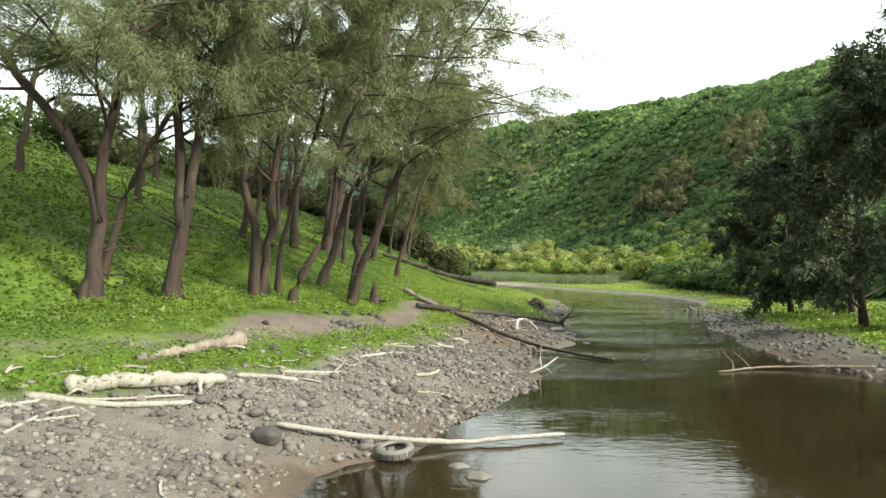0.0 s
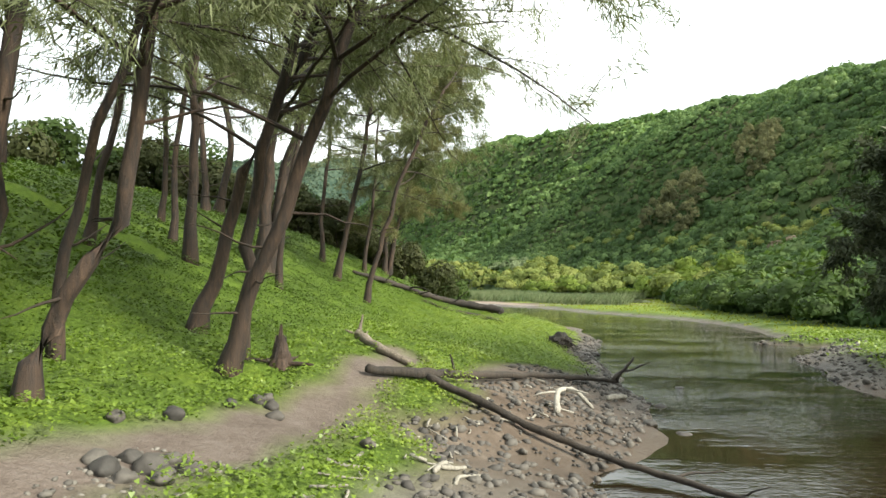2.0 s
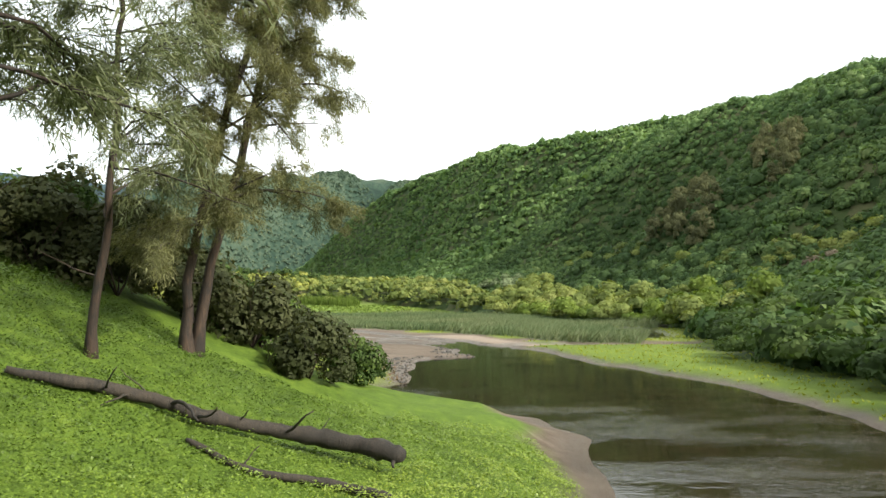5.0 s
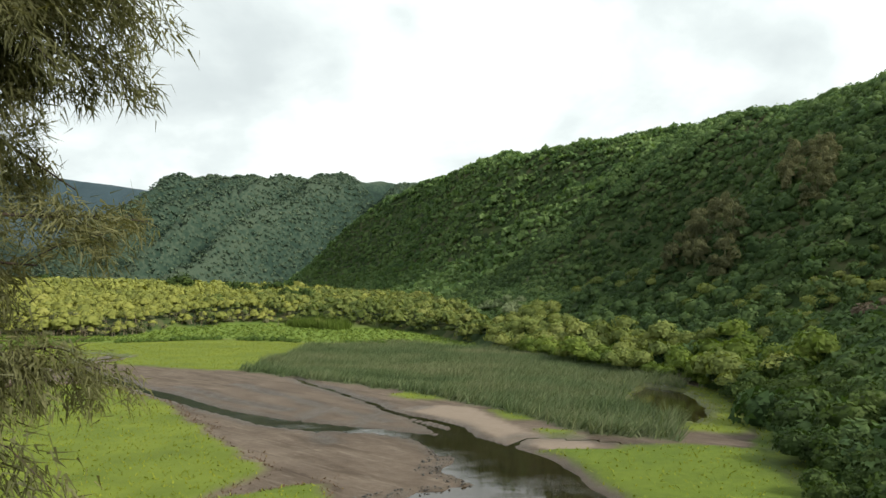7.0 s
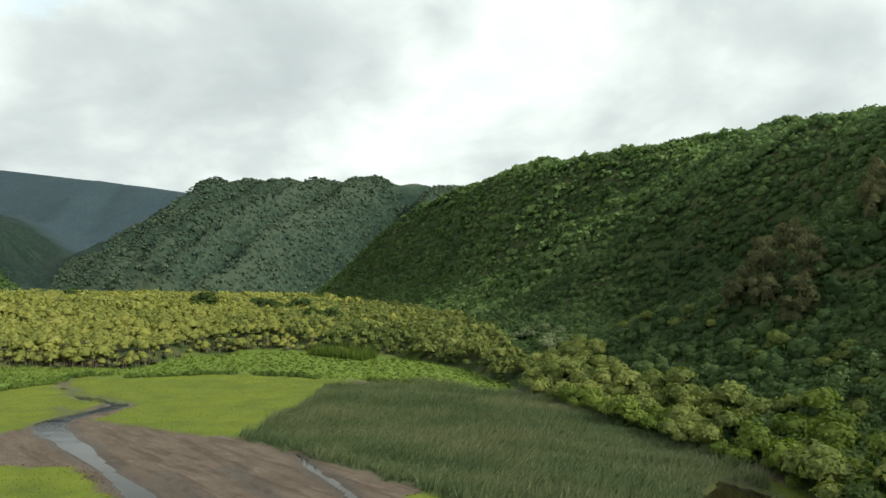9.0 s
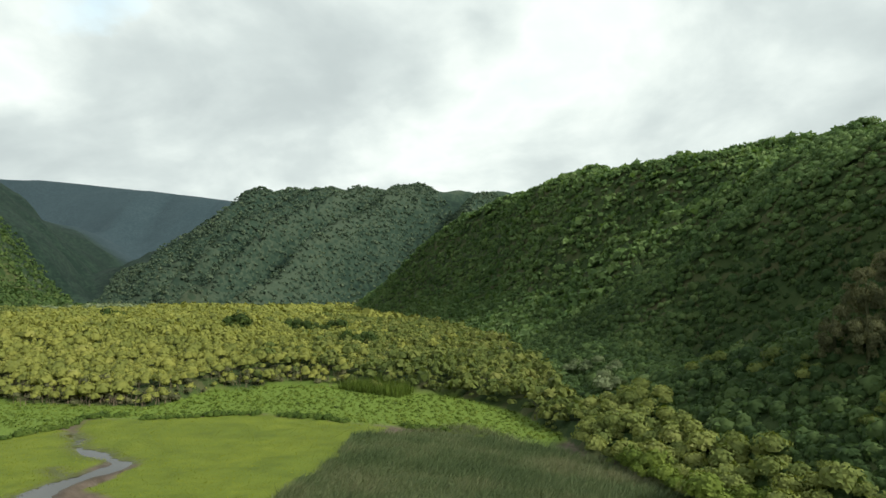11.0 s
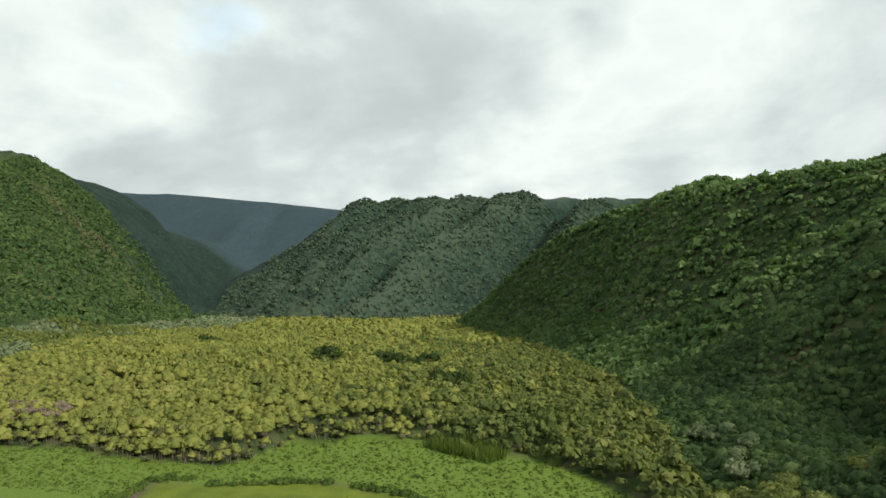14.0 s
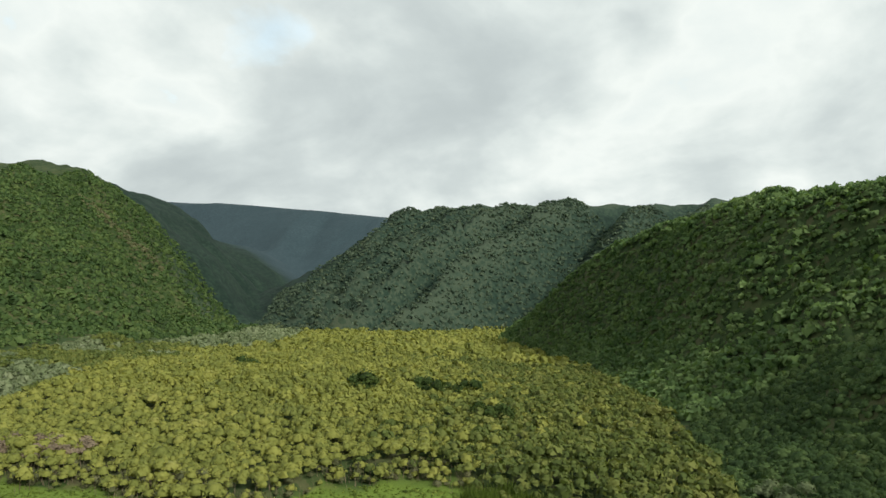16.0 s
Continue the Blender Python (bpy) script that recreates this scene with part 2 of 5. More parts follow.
RIDGE_TOP = ((-100, 60), (50, 60), (200, 69), (254, 78), (349, 88), (413, 100), (480, 101), (558, 108), (640, 104), (690, 92), (760, 62), (820, 32), (880, 16), (960, 4), (1200, 0))
FLOOR = ((0, 0.4), (265, 0.5), (285, 1.8), (312, 4.0), (328, 6.3), (352, 8.5), (403, 12), (560, 14.5), (705, 15.5), (1000, 17), (1300, 28), (2000, 54), (3000, 80), (5000, 90))
LEFT_FOOT = ((0, -560), (430, -440), (560, -440), (660, -470), (800, -500), (1000, -610), (1300, -770), (1700, -950), (5000, -1500))
PATHWAY = ((-8.5, 10), (-5.5, 15.2), (-4.7, 16.9), (-4.0, 18.5), (-3.0, 20.6), (-2.2, 23), (-1.4, 25.6), (-1.1, 26.6), (-0.8, 28.3), (-0.4, 30.2), (-0.2, 32))
GRASS_RIGHT = ((21.5, 116), (28, 118), (50, 119), (50, 60), (27, 62), (26.5, 73), (26, 80), (27, 85), (24.2, 92.2), (22.3, 97.7), (21.1, 104.7))
LOBE_NEAR = ((-8.7, 102.6), (-2.1, 106.5), (-0.7, 101.3), (1.9, 90.9), (2.6, 85), (1.2, 84), (-1.9, 84.5), (-14, 84), (-14, 100))
LOBE_FAR = ((-120, 170), (-63, 165.5), (-47, 165), (-30, 147.3), (-18, 127.6), (-6.7, 110.9), (-9.1, 104.5), (-14, 90), (-120, 84))
MEADOW = ((-40, 188), (-51, 194), (-64, 200), (-64.5, 218), (-78, 222), (-94, 241), (-107, 264), (-89, 265.5), (-70, 272.5), (-62, 273.5), (-45, 269), (-24, 262), (-27, 240), (-25, 216), (-30.5, 185.5))
MEADOW_LEFT = ((-72, 185), (-72, 222), (-84, 236), (-98, 247), (-105, 250), (-110, 236), (-320, 220), (-320, 170), (-80, 172))
LUSH = ((-330, 220), (-110, 236), (-105, 252), (-107, 264), (-89, 265.5), (-70, 272.5), (-62, 273.5), (-45, 269), (-24, 262), (-6, 252), (14, 240), (22, 255), (0, 300), (-30, 312), (-64, 326), (-100, 322), (-330, 310))
REEDS = ((-30.7, 186), (-28, 226), (-31, 250), (-6, 261), (14, 240), (23, 228), (34, 214), (43, 186), (45, 162), (40, 146), (30, 122), (20, 127.5), (18, 134), (8.6, 147), (0, 158.7), (-7, 165.5), (-14, 171))
POOL = ((32, 134), (31, 146), (35, 157), (40, 164), (44, 158), (41, 143), (36, 131))
ISLANDS = (((33, 139.5), (39.4, 141), (43, 133), (50, 130), (50, 117), (35, 117), (40, 127.5), (35, 126), (32.5, 129.5)), ((27.6, 156), (32.4, 154.5), (31.2, 147), (27.8, 148)), ((-1, 154.7), (4.3, 157), (9, 152.4), (8.5, 148.2), (3, 149)), ((11.8, 142.7), (17.6, 137.7), (17.9, 133.3), (14.6, 132.8)), ((16.5, 129.2), (20.7, 127.5), (21.1, 124.4), (17.7, 123.2)), ((21.4, 113), (23.8, 121), (28.5, 121.3), (34.4, 119.8), (35, 112)))


def along(table, v):
    a = np.array(table, float)
    return np.interp(v, a[:, 0], a[:, 1])


def step(v, lo, hi):
    t = np.clip((v - lo) / (hi - lo), 0, 1)
    return t * t * (3 - 2 * t)


def line_gap(x, y, pts):
    """The distance to a broken line."""
    best = np.full(np.shape(x), 1e9)
    for (ax, ay), (bx, by) in zip(pts[:-1], pts[1:]):
        dx, dy = bx - ax, by - ay
        t = np.clip(((x - ax) * dx + (y - ay) * dy) / (dx * dx + dy * dy), 0, 1)
        best = np.minimum(best, np.hypot(x - ax - t * dx, y - ay - t * dy))
    return best


def inside(x, y, pts):
    """The distance to the edge of an area, positive inside."""
    odd = np.zeros(np.shape(x), bool)
    for (ax, ay), (bx, by) in zip(pts, (*pts[1:], pts[0])):
        if ay != by:
            odd ^= ((ay > y) != (by > y)) & (x < (bx - ax) * (y - ay) / (by - ay) + ax)
    gap = line_gap(x, y, (*pts, pts[0]))
    return np.where(odd, gap, -gap)


def lattice(x, y, seed=0):
    """A cheap value for each whole place, 0 to 1."""
    v = np.sin(x * 127.1 + y * 311.7 + seed * 74.7) * 43758.5453
    return v - np.floor(v)


def rough(x, y, scale, seed=0):
    """Smooth noise, -1 to 1, of that wavelength."""
    u, v = np.asarray(x) / scale, np.asarray(y) / scale
    i, j = np.floor(u), np.floor(v)
    a, b = u - i, v - j
    a, b = a * a * (3 - 2 * a), b * b * (3 - 2 * b)
    low = lattice(i, j, seed) * (1 - a) + lattice(i + 1, j, seed) * a
    high = lattice(i, j + 1, seed) * (1 - a) + lattice(i + 1, j + 1, seed) * a
    return 2 * (low * (1 - b) + high * b) - 1


def zones(x, y):
    """How much each place is of each kind of ground, 0 to 1."""
    wob = 0.9 * rough(x, y, 3.1, 1) + 0.5 * rough(x, y, 1.1, 2)
    xl = along(LEFT_SHORE, y) + 0.35 * rough(x * 0, y, 1.7, 3)
    xr = along(RIGHT_SHORE, y) + 0.4 * rough(x * 0, y, 2.3, 4)
    wet = np.where(y < 135, np.minimum(x - xl, xr - x), -50.0)
    creek = line_gap(x, y, STREAM)
    wide = np.interp(y, (118, 135, 150, 170, 190, 215, 235, 250), (2.6, 1.5, 1.1, 1.7, 2.4, 2.2, 1.6, 0.7))
    wet = np.maximum(wet, np.where(y > 116, wide * (1 + 0.45 * rough(x, y, 9, 5)) - creek, -50.0))
    for line, wide in RILLS:
        wet = np.maximum(wet, np.where(y < 112, -50, wide + 0.3 * rough(x, y, 4, 14) - line_gap(x + 0.8 * rough(x, y, 7, 15), y, line)))
    wet = np.maximum(wet, np.where(y < 120, -50, np.minimum(inside(x, y, POOL) + 0.8 * wob, 3.0)))
    d = xl - x
    areas = [inside(x, y, a) for a in (GRASS_RIGHT, LOBE_NEAR, LOBE_FAR, MEADOW, MEADOW_LEFT, *ISLANDS)]
    meadow = np.max([step(a + 0.8 * wob, -0.5, 0.8) for a in areas], axis=0)
    lush = step(inside(x, y, LUSH) + wob, -1, 2)
    meadow = np.maximum(meadow, step(inside(x, y, POOL) + 6 + wob, 0, 1.5))
    reeds = step(inside(x, y, REEDS) + wob * 1.3, -1, 1) * step(-wet, -0.3, 0.3)
    # the near bank: stones by the water, then grass, with a trodden path between
    edge = np.interp(y, (-20, 5, 11, 14, 16, 19.4, 21, 24, 27, 31, 34, 37, 39, 45, 51, 60, 72), (9, 6, 4.7, 5, 4.3, 4, 3.6, 3.4, 4, 4.8, 4.4, 2.4, 1.7, 1.2, 1.4, 1.6, 2.5))
    bank = step(d + 0.6 * wob, edge - 0.5, edge + 0.5) * step(82 - y + wob, 0, 3)
    tread = np.interp(y, (10, 15, 17, 19, 22, 25.5, 27.5, 30, 33), (0.1, 0.3, 0.45, 0.75, 0.95, 0.85, 0.35, 0.25, 0.1))
    path = 1 - step(line_gap(x, y, PATHWAY) + 0.3 * wob, tread - 0.1, tread + 0.3)
    bare = inside(x, y, ((1.3, 31.6), (2.0, 33.6), (3.2, 35.0), (4.0, 35.9), (5.2, 37.2), (5.6, 36.5), (3.4, 33.5), (2.2, 31.5)))
    path = np.maximum(path, step(bare + 0.5 * wob, -0.2, 0.4))
    right = step(x - xr + wob, 2.2, 4.0) * step(120 - y, 0, 3)
    right = np.where((y > 50) & (y < 120), step(x - xr + wob * 0.4, 0.5, 1.3), right)
    grass = np.maximum(bank * (y < 95) * (d > 0) * (1 - path), right * (x > xr) * (y < 58))
    meadow = np.maximum(meadow, right * (x > xr) * (y >= 58) * (y < 118))
    right_side = (x > 18) & (y < 125)
    grass = np.where(right_side, np.maximum(grass, meadow), grass)
    meadow = np.where(right_side, 0.5 * meadow, meadow)
    foot = x - along(FOOT, y)
    behind = y - np.interp(x, (-400, -146, -127, -98, -95, -91, -87, -64, -31, -13, 8, 23), (295, 282, 277, 279, 284, 298, 309, 313, 300, 296, 277, 234))
    inner = step(behind + 4 * rough(x, y, 17, 9), 2, 12) * (x < 60) * step(640 - y, 0, 80)
    wood = np.maximum(step(foot + 3 * wob, -4, 3), step(behind + 1.5 * wob + 4.5 * rough(x, y, 17, 9), 0, 3) * (x < 60))
    return dict(wet=wet, d=d, meadow=meadow, lush=lush, reeds=reeds, bank=bank, path=path, grass=grass, wood=wood, inner=inner, foot=foot, xr=xr)


def spur_field(x, y):
    """The spurs of the far hill."""
    sway = 14 * rough(x * 0.3, y, 90, 43) + 7 * rough(x * 0.5, y, 35, 44)
    return sum(h * (1 + 0.25 * rough(x, y, 70, 45)) * np.maximum(1 - np.abs(x + sway - x0 - 0.38 * (y - 1010)) / w, 0) for x0, w, h in ((-720, 60, 90), (-610, 55, 120), (-520, 50, 130), (-430, 52, 170), (-335, 70, 175), (-190, 60, 120), (-80, 70, 150), (40, 80, 110)))


def height(x, y):
    """The height of the ground."""
    x, y = np.broadcast_arrays(np.asarray(x, float), np.asarray(y, float))
    z = zones(x, y)
    d = z["d"]
    fine = 0.05 * rough(x, y, 1.3, 11) + 0.03 * rough(x, y, 0.5, 12)
    # the near bank and its mound
    rise = np.interp(d, (0, 0.8, 2, 3.5, 6, 7.5, 11, 15, 20, 28, 40), (0.0, 0.12, 0.4, 0.85, 1.4, 1.85, 2.3, 3.9, 6.2, 9.3, 10.2))
    rise = np.where(y > 36, np.interp(d, (0, 1.5, 3, 6, 9, 11, 15, 20, 28, 40), (0, 0.2, 0.75, 1.2, 1.8, 2.4, 4.2, 6.6, 9.3, 10.2)), rise)
    near = rise + fine * (d > 0.5) + 0.25 * rough(x, y, 6, 13) * step(d, 6, 12)
    fall = step(94 - y, 0, 22) * step(x, -75, -45)
    flat = along(FLOOR, y) - 0.28 + 0.18 * z["meadow"] + 0.3 * z["lush"] + 0.15 * z["reeds"] + 3.2 * z["inner"] + 0.5 * fine
    flat = flat + np.interp(x, (-350, -180, -100, -40, 0), (6.0, 4.0, 0, -2.6, -3.2)) * step(y, 312, 375) * step(1300 - y, 0, 500)
    plain = np.where(d > 0, near * fall + flat * (1 - fall), flat)
    east = np.interp(x - z["xr"], (0, 0.6, 2.5, 6, 14), (0, 0.14, 0.45, 0.8, 1.2)) + fine
    plain = np.where((x > z["xr"]) & (y < 118), np.minimum(east, np.where(y > 50, 0.42 + 0.4 * fine, 9)), plain)
    # hills
    f = z["foot"]
    run, top = along(RIDGE_RUN, y), along(RIDGE_TOP, y)
    gully = 1 + 0.05 * rough(y, x * 0.3, 60, 21) + 0.03 * rough(y, x * 0.5, 24, 22)
    slope = np.interp(f / run * gully, (0, 0.06, 0.3, 0.6, 0.85, 1.0, 1.5, 3, 8), (0, 0.02, 0.21, 0.58, 0.9, 1.0, 1.04, 1.25, 1.6)) * top
    slope += step(f, 12, 70) * (3 * rough(x, y, 45, 23) + 1.5 * rough(x, y, 19, 24) + (19 - 36 * np.abs(rough(y + 0.55 * x, x * 0.12, 66, 25)) - 17 * np.abs(rough(y + 0.5 * x, x * 0.15, 30, 26)) - 5 * np.abs(rough(y + 0.6 * x, x * 0.2, 14, 27))) * (0.3 + 0.7 * step(y, 160, 260)) * (1 - step(f, 0.7 * run, run)))
    left = along(LEFT_FOOT, y) - x
    slope2 = np.interp(left + 45 * rough(x * 0.4, y, 120, 31) + 18 * rough(x * 0.5, y, 50, 32), (0, 30, 140, 270, 400, 560, 2000), (0, 14, 92, 172, 222, 240, 300)) * np.interp(y, (100, 300, 500, 800, 960, 1106, 1300, 1600, 1900, 2500), (0.1, 0.5, 0.85, 1.0, 1.22, 1.36, 1.42, 1.36, 1.05, 0.9))
    ribs = 40 * np.abs(rough(x + 0.25 * y, y * 0.2, 170, 41)) + 20 * np.abs(rough(x + 0.3 * y, y * 0.2, 52, 42))
    spurs = spur_field(x, y)
    back = spurs - 105 + y - 1010 - 0.5 * np.maximum(-500 - x, 0) - 0.15 * np.maximum(x + 300, 0)
    slope3 = np.interp(back + ribs * 0.7, (0, 30, 180, 330, 420, 600, 1500), (0, 8, 108, 184, 206, 218, 280)) * np.interp(x, (-1050, -900, -780, -690, -620, -550, -496, -400, -300, 0), (0, 0.5, 0.72, 0.86, 0.98, 1.06, 1.14, 1.13, 1.08, 1.08))
    slope3 += step(slope3, 4, 30) * (5 * rough(x, y, 60, 46) + 4 * rough(x, y, 28, 47) - 9 * np.abs(rough(x - 0.4 * y, y * 0.15, 33, 48)))
    slope2 += step(slope2, 4, 40) * (6 * rough(x, y, 70, 49) + 4 * rough(x, y, 30, 50) - 22 * np.abs(rough(y + 0.35 * x, x * 0.15, 85, 54)) - 9 * np.abs(rough(y + 0.35 * x, x * 0.15, 37, 55)))
    slope4 = np.interp(y + 0.2 * x - 1750 + ribs * 2, (0, 120, 700, 1000, 2500), (0, 20, 380, 400, 430)) * np.interp(x, (-2600, -2330, -2012, -1233, -1021, -600, 0), (1.4, 1.33, 1.26, 0.985, 0.86, 0.66, 0.45))
    hills = np.maximum.reduce([np.maximum(slope, 0), np.maximum(slope2, 0), np.maximum(slope3, 0), np.maximum(slope4, 0)])
    z_all = plain + hills
    bed = -np.clip(z["wet"] * 0.28, 0, 0.9)
    return np.where(z["wet"] > 0, np.minimum(bed, z_all), z_all)


def grid_lines(parts):
    """Grid lines from stretches of start, end and step."""
    out = []
    for a, b, s in parts:
        out.extend(np.arange(a, b - 1e-6, s))
    return np.array(out + [parts[-1][1]])


def sheet(name, xs, ys, fn, attrs=None):
    gx, gy = np.meshgrid(xs, ys)
    gz = fn(gx, gy)
    co = np.stack([gx, gy, gz], -1).reshape(-1, 3)
    n, m = len(xs), len(ys)
    i = np.arange(n * m).reshape(m, n)
    quads = np.stack([i[:-1, :-1], i[:-1, 1:], i[1:, 1:], i[1:, :-1]], -1).reshape(-1, 4)
    me = bpy.data.meshes.new(name)
    me.vertices.add(len(co))
    me.vertices.foreach_set("co", co.ravel())
    me.loops.add(quads.size)
    me.loops.foreach_set("vertex_index", quads.ravel())
    me.polygons.add(len(quads))
    me.polygons.foreach_set("loop_start", np.arange(0, quads.size, 4))
    me.polygons.foreach_set("use_smooth", np.ones(len(quads), bool))
    me.update(calc_edges=True)
    for key, values in (attrs(gx, gy) if attrs else {}).items():
        a = me.attributes.new(key, "FLOAT", "POINT")
        a.data.foreach_set("value", np.asarray(values, np.float32).ravel())
    return me

# ---- ground and water ----
def ground_zones(x, y):
    z = zones(x, y)
    beach = step(z["d"] + 0.6 * rough(x, y, 2, 7), 0.4, 1.6) * step(27 - y + 2 * rough(x, y, 3, 17), 0, 5)
    beach = np.maximum(beach, step(x - z["xr"], 0.3, 1.2) * (y < 52))
    damp = 1 - step(-z["wet"] + 0.4 * rough(x, y, 1.5, 8), 0.05, np.interp(y, (16, 24, 60), (1.1, 3.4, 2.4)))
    keys = {k: z[k] for k in ("path", "grass", "meadow", "lush", "reeds", "wood")}
    keys["wood"] = np.maximum(keys["wood"], step(height(x, y) - along(FLOOR, y), 3, 8) * (y > 250))
    # painted shading of the spurs, light along crests and dark between
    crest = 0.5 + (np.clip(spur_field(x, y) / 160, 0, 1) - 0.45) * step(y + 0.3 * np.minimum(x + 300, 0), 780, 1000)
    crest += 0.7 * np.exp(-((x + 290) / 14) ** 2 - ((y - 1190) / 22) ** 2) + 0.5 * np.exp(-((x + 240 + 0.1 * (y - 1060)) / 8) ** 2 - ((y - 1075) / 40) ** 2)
    sand = step(inside(x, y, ((2, 142), (8.1, 145.5), (11.4, 142), (14.5, 133), (16, 127), (22, 125), (21.6, 118), (18.6, 117.2), (13.4, 121.6), (9.7, 130.4))) + 0.8 * rough(x, y, 2.2, 68), -0.4, 0.6)
    # beyond, far: where the woods take on the painted haze
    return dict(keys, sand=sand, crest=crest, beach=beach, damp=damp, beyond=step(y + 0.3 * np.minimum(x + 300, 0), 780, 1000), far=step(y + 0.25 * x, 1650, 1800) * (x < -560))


def structure(name, me, mat, label, category=""):
    me.materials.append(mat)
    return tagged(new(name, me), label, category or name, kind="structure")


XS = grid_lines(((-4500, -1500, 200), (-1500, -400, 20), (-400, -120, 10), (-120, -72, 1.8), (-72, -32, 1.0), (-32, 42, 0.62), (42, 70, 1.8), (70, 260, 5), (260, 800, 30), (800, 4500, 250)))
YS = grid_lines(((-600, -60, 30), (-60, -8, 2), (-8, 72, 0.62), (72, 112, 1.3), (112, 205, 0.95), (205, 300, 1.8), (300, 900, 10), (900, 1800, 16), (1800, 4600, 70)))
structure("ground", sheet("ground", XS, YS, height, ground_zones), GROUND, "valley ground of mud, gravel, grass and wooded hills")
pond = bmesh.new()
bmesh.ops.create_grid(pond, x_segments=40, y_segments=60, size=0.5)
bmesh.ops.transform(pond, matrix=Matrix.Translation((-25, 90, 0)) @ Matrix.Diagonal((170, 420, 1, 1)), verts=pond.verts)
pond_mesh = bpy.data.meshes.new("water")
pond.to_mesh(pond_mesh)
structure("water", pond_mesh, WATER, "dark brown rippled stream water reflecting the sky")


# ---- plants in numbers ----
def shards(count, rng, size, flat=0.75, low=-0.15, lumps=5, thin=0.8):
    """A crown of leaf sprays on a lumpy dome of radius 1: corners (count, 3, 3)."""
    lump = rng.normal(size=(lumps, 3))
    lump[:, 2] = np.abs(lump[:, 2]) * 0.7
    lump /= np.linalg.norm(lump, axis=1)[:, None]
    way = rng.normal(size=(count * 3, 3))
    way /= np.linalg.norm(way, axis=1)[:, None]
    way = way[way[:, 2] > low][:count]
    reach = 0.66 + 0.34 * np.max(way @ lump.T, axis=1).clip(0, 1) ** 3 + rng.normal(size=len(way)) * 0.06
    mid = way * reach[:, None] * (1, 1, flat)
    face = way + rng.normal(size=way.shape) * 0.38 + (0, 0, 0.2)
    face /= np.linalg.norm(face, axis=1)[:, None]
    side = np.cross(face, rng.normal(size=way.shape))
    side /= np.linalg.norm(side, axis=1)[:, None]
    up = np.cross(face, side)
    s = size * rng.uniform(0.6, 1.35, len(way))[:, None]
    return np.stack([mid - side * s - up * s * 0.5, mid + side * s - up * s * 0.5, mid + up * s * 1.25 - face * s * 0.3], 1)


def joined(name, corners, tone, mat):
    """One mesh of separate three- or four-cornered pieces (n, k, 3) with a tone for each."""
    n, k = corners.shape[:2]
    me = bpy.data.meshes.new(name)
    me.vertices.add(n * k)
    me.vertices.foreach_set("co", np.ascontiguousarray(corners, np.float32).ravel())
    me.loops.add(n * k)
    me.loops.foreach_set("vertex_index", np.arange(n * k))
    me.polygons.add(n)
    me.polygons.foreach_set("loop_start", np.arange(0, n * k, k))
    me.update(calc_edges=True)
    a = me.attributes.new("tone", "FLOAT", "POINT")
    a.data.foreach_set("value", np.repeat(np.asarray(tone, np.float32), k))
    me.materials.append(mat)
    return me


def leaned(x, z, tilt):
    """A crown's own x and z, leaned towards the open side of its slope."""
    c, s = math.cos(tilt), math.sin(tilt)
    return x * c + z * s, z * c - x * s


def crowns(places, radii, tones, rng, kinds, squash=1.0, tilt=0.0):
    """Corners and tones of many crowns, each a turned and sized copy of one of the kinds."""
    out, shade = [], []
    pick, turn = rng.integers(0, len(kinds), len(places)), rng.uniform(0, 6.283, len(places))
    for k, kind in enumerate(kinds):
        who = np.where(pick == k)[0]
        c, s = np.cos(turn[who])[:, None, None], np.sin(turn[who])[:, None, None]
        x, y, z = kind[..., 0], kind[..., 1], kind[..., 2]
        r = radii[who][:, None, None]
        lx, lz = leaned(c * x - s * y, squash * z, tilt)
        px = places[who, 0][:, None, None] + r * lx
        py = places[who, 1][:, None, None] + r * (s * x + c * y)
        pz = places[who, 2][:, None, None] + r * lz
        out.append(np.stack([px, py, pz], -1).reshape(-1, 3, 3))
        shade.append(np.repeat(tones[who], len(kind)))
    return np.concatenate(out), np.concatenate(shade)


def dome(rng, rings=4, segs=9, lumps=6):
    """A closed lumpy crown body of radius about 1: its corners and faces."""
    lump = rng.normal(size=(lumps, 3))
    lump[:, 2] = np.abs(lump[:, 2])
    lump /= np.linalg.norm(lump, axis=1)[:, None]
    co = [(0, 0, 1.0)]
    for i in range(rings):
        t = (i + 1) / rings * 1.85
        for j in range(segs):
            a = (j + 0.5 * (i % 2)) * 6.2832 / segs + rng.normal() * 0.1
            co.append((math.sin(t) * math.cos(a), math.sin(t) * math.sin(a), math.cos(t)))
    co = np.array(co)
    co = 0.8 * co * (0.68 + 0.3 * np.max(co @ lump.T, axis=1).clip(0, 1) ** 4 + rng.normal(size=len(co)) * 0.05)[:, None]
    faces = [(0, 1 + j, 1 + (j + 1) % segs) for j in range(segs)]
    for i in range(rings - 1):
        p, q = 1 + i * segs, 1 + (i + 1) * segs
        for j in range(segs):
            k = (j + 1) % segs
            faces += [(p + j, q + j, q + k), (p + j, q + k, p + k)]
    return co * (1, 1, 0.85), np.array(faces)


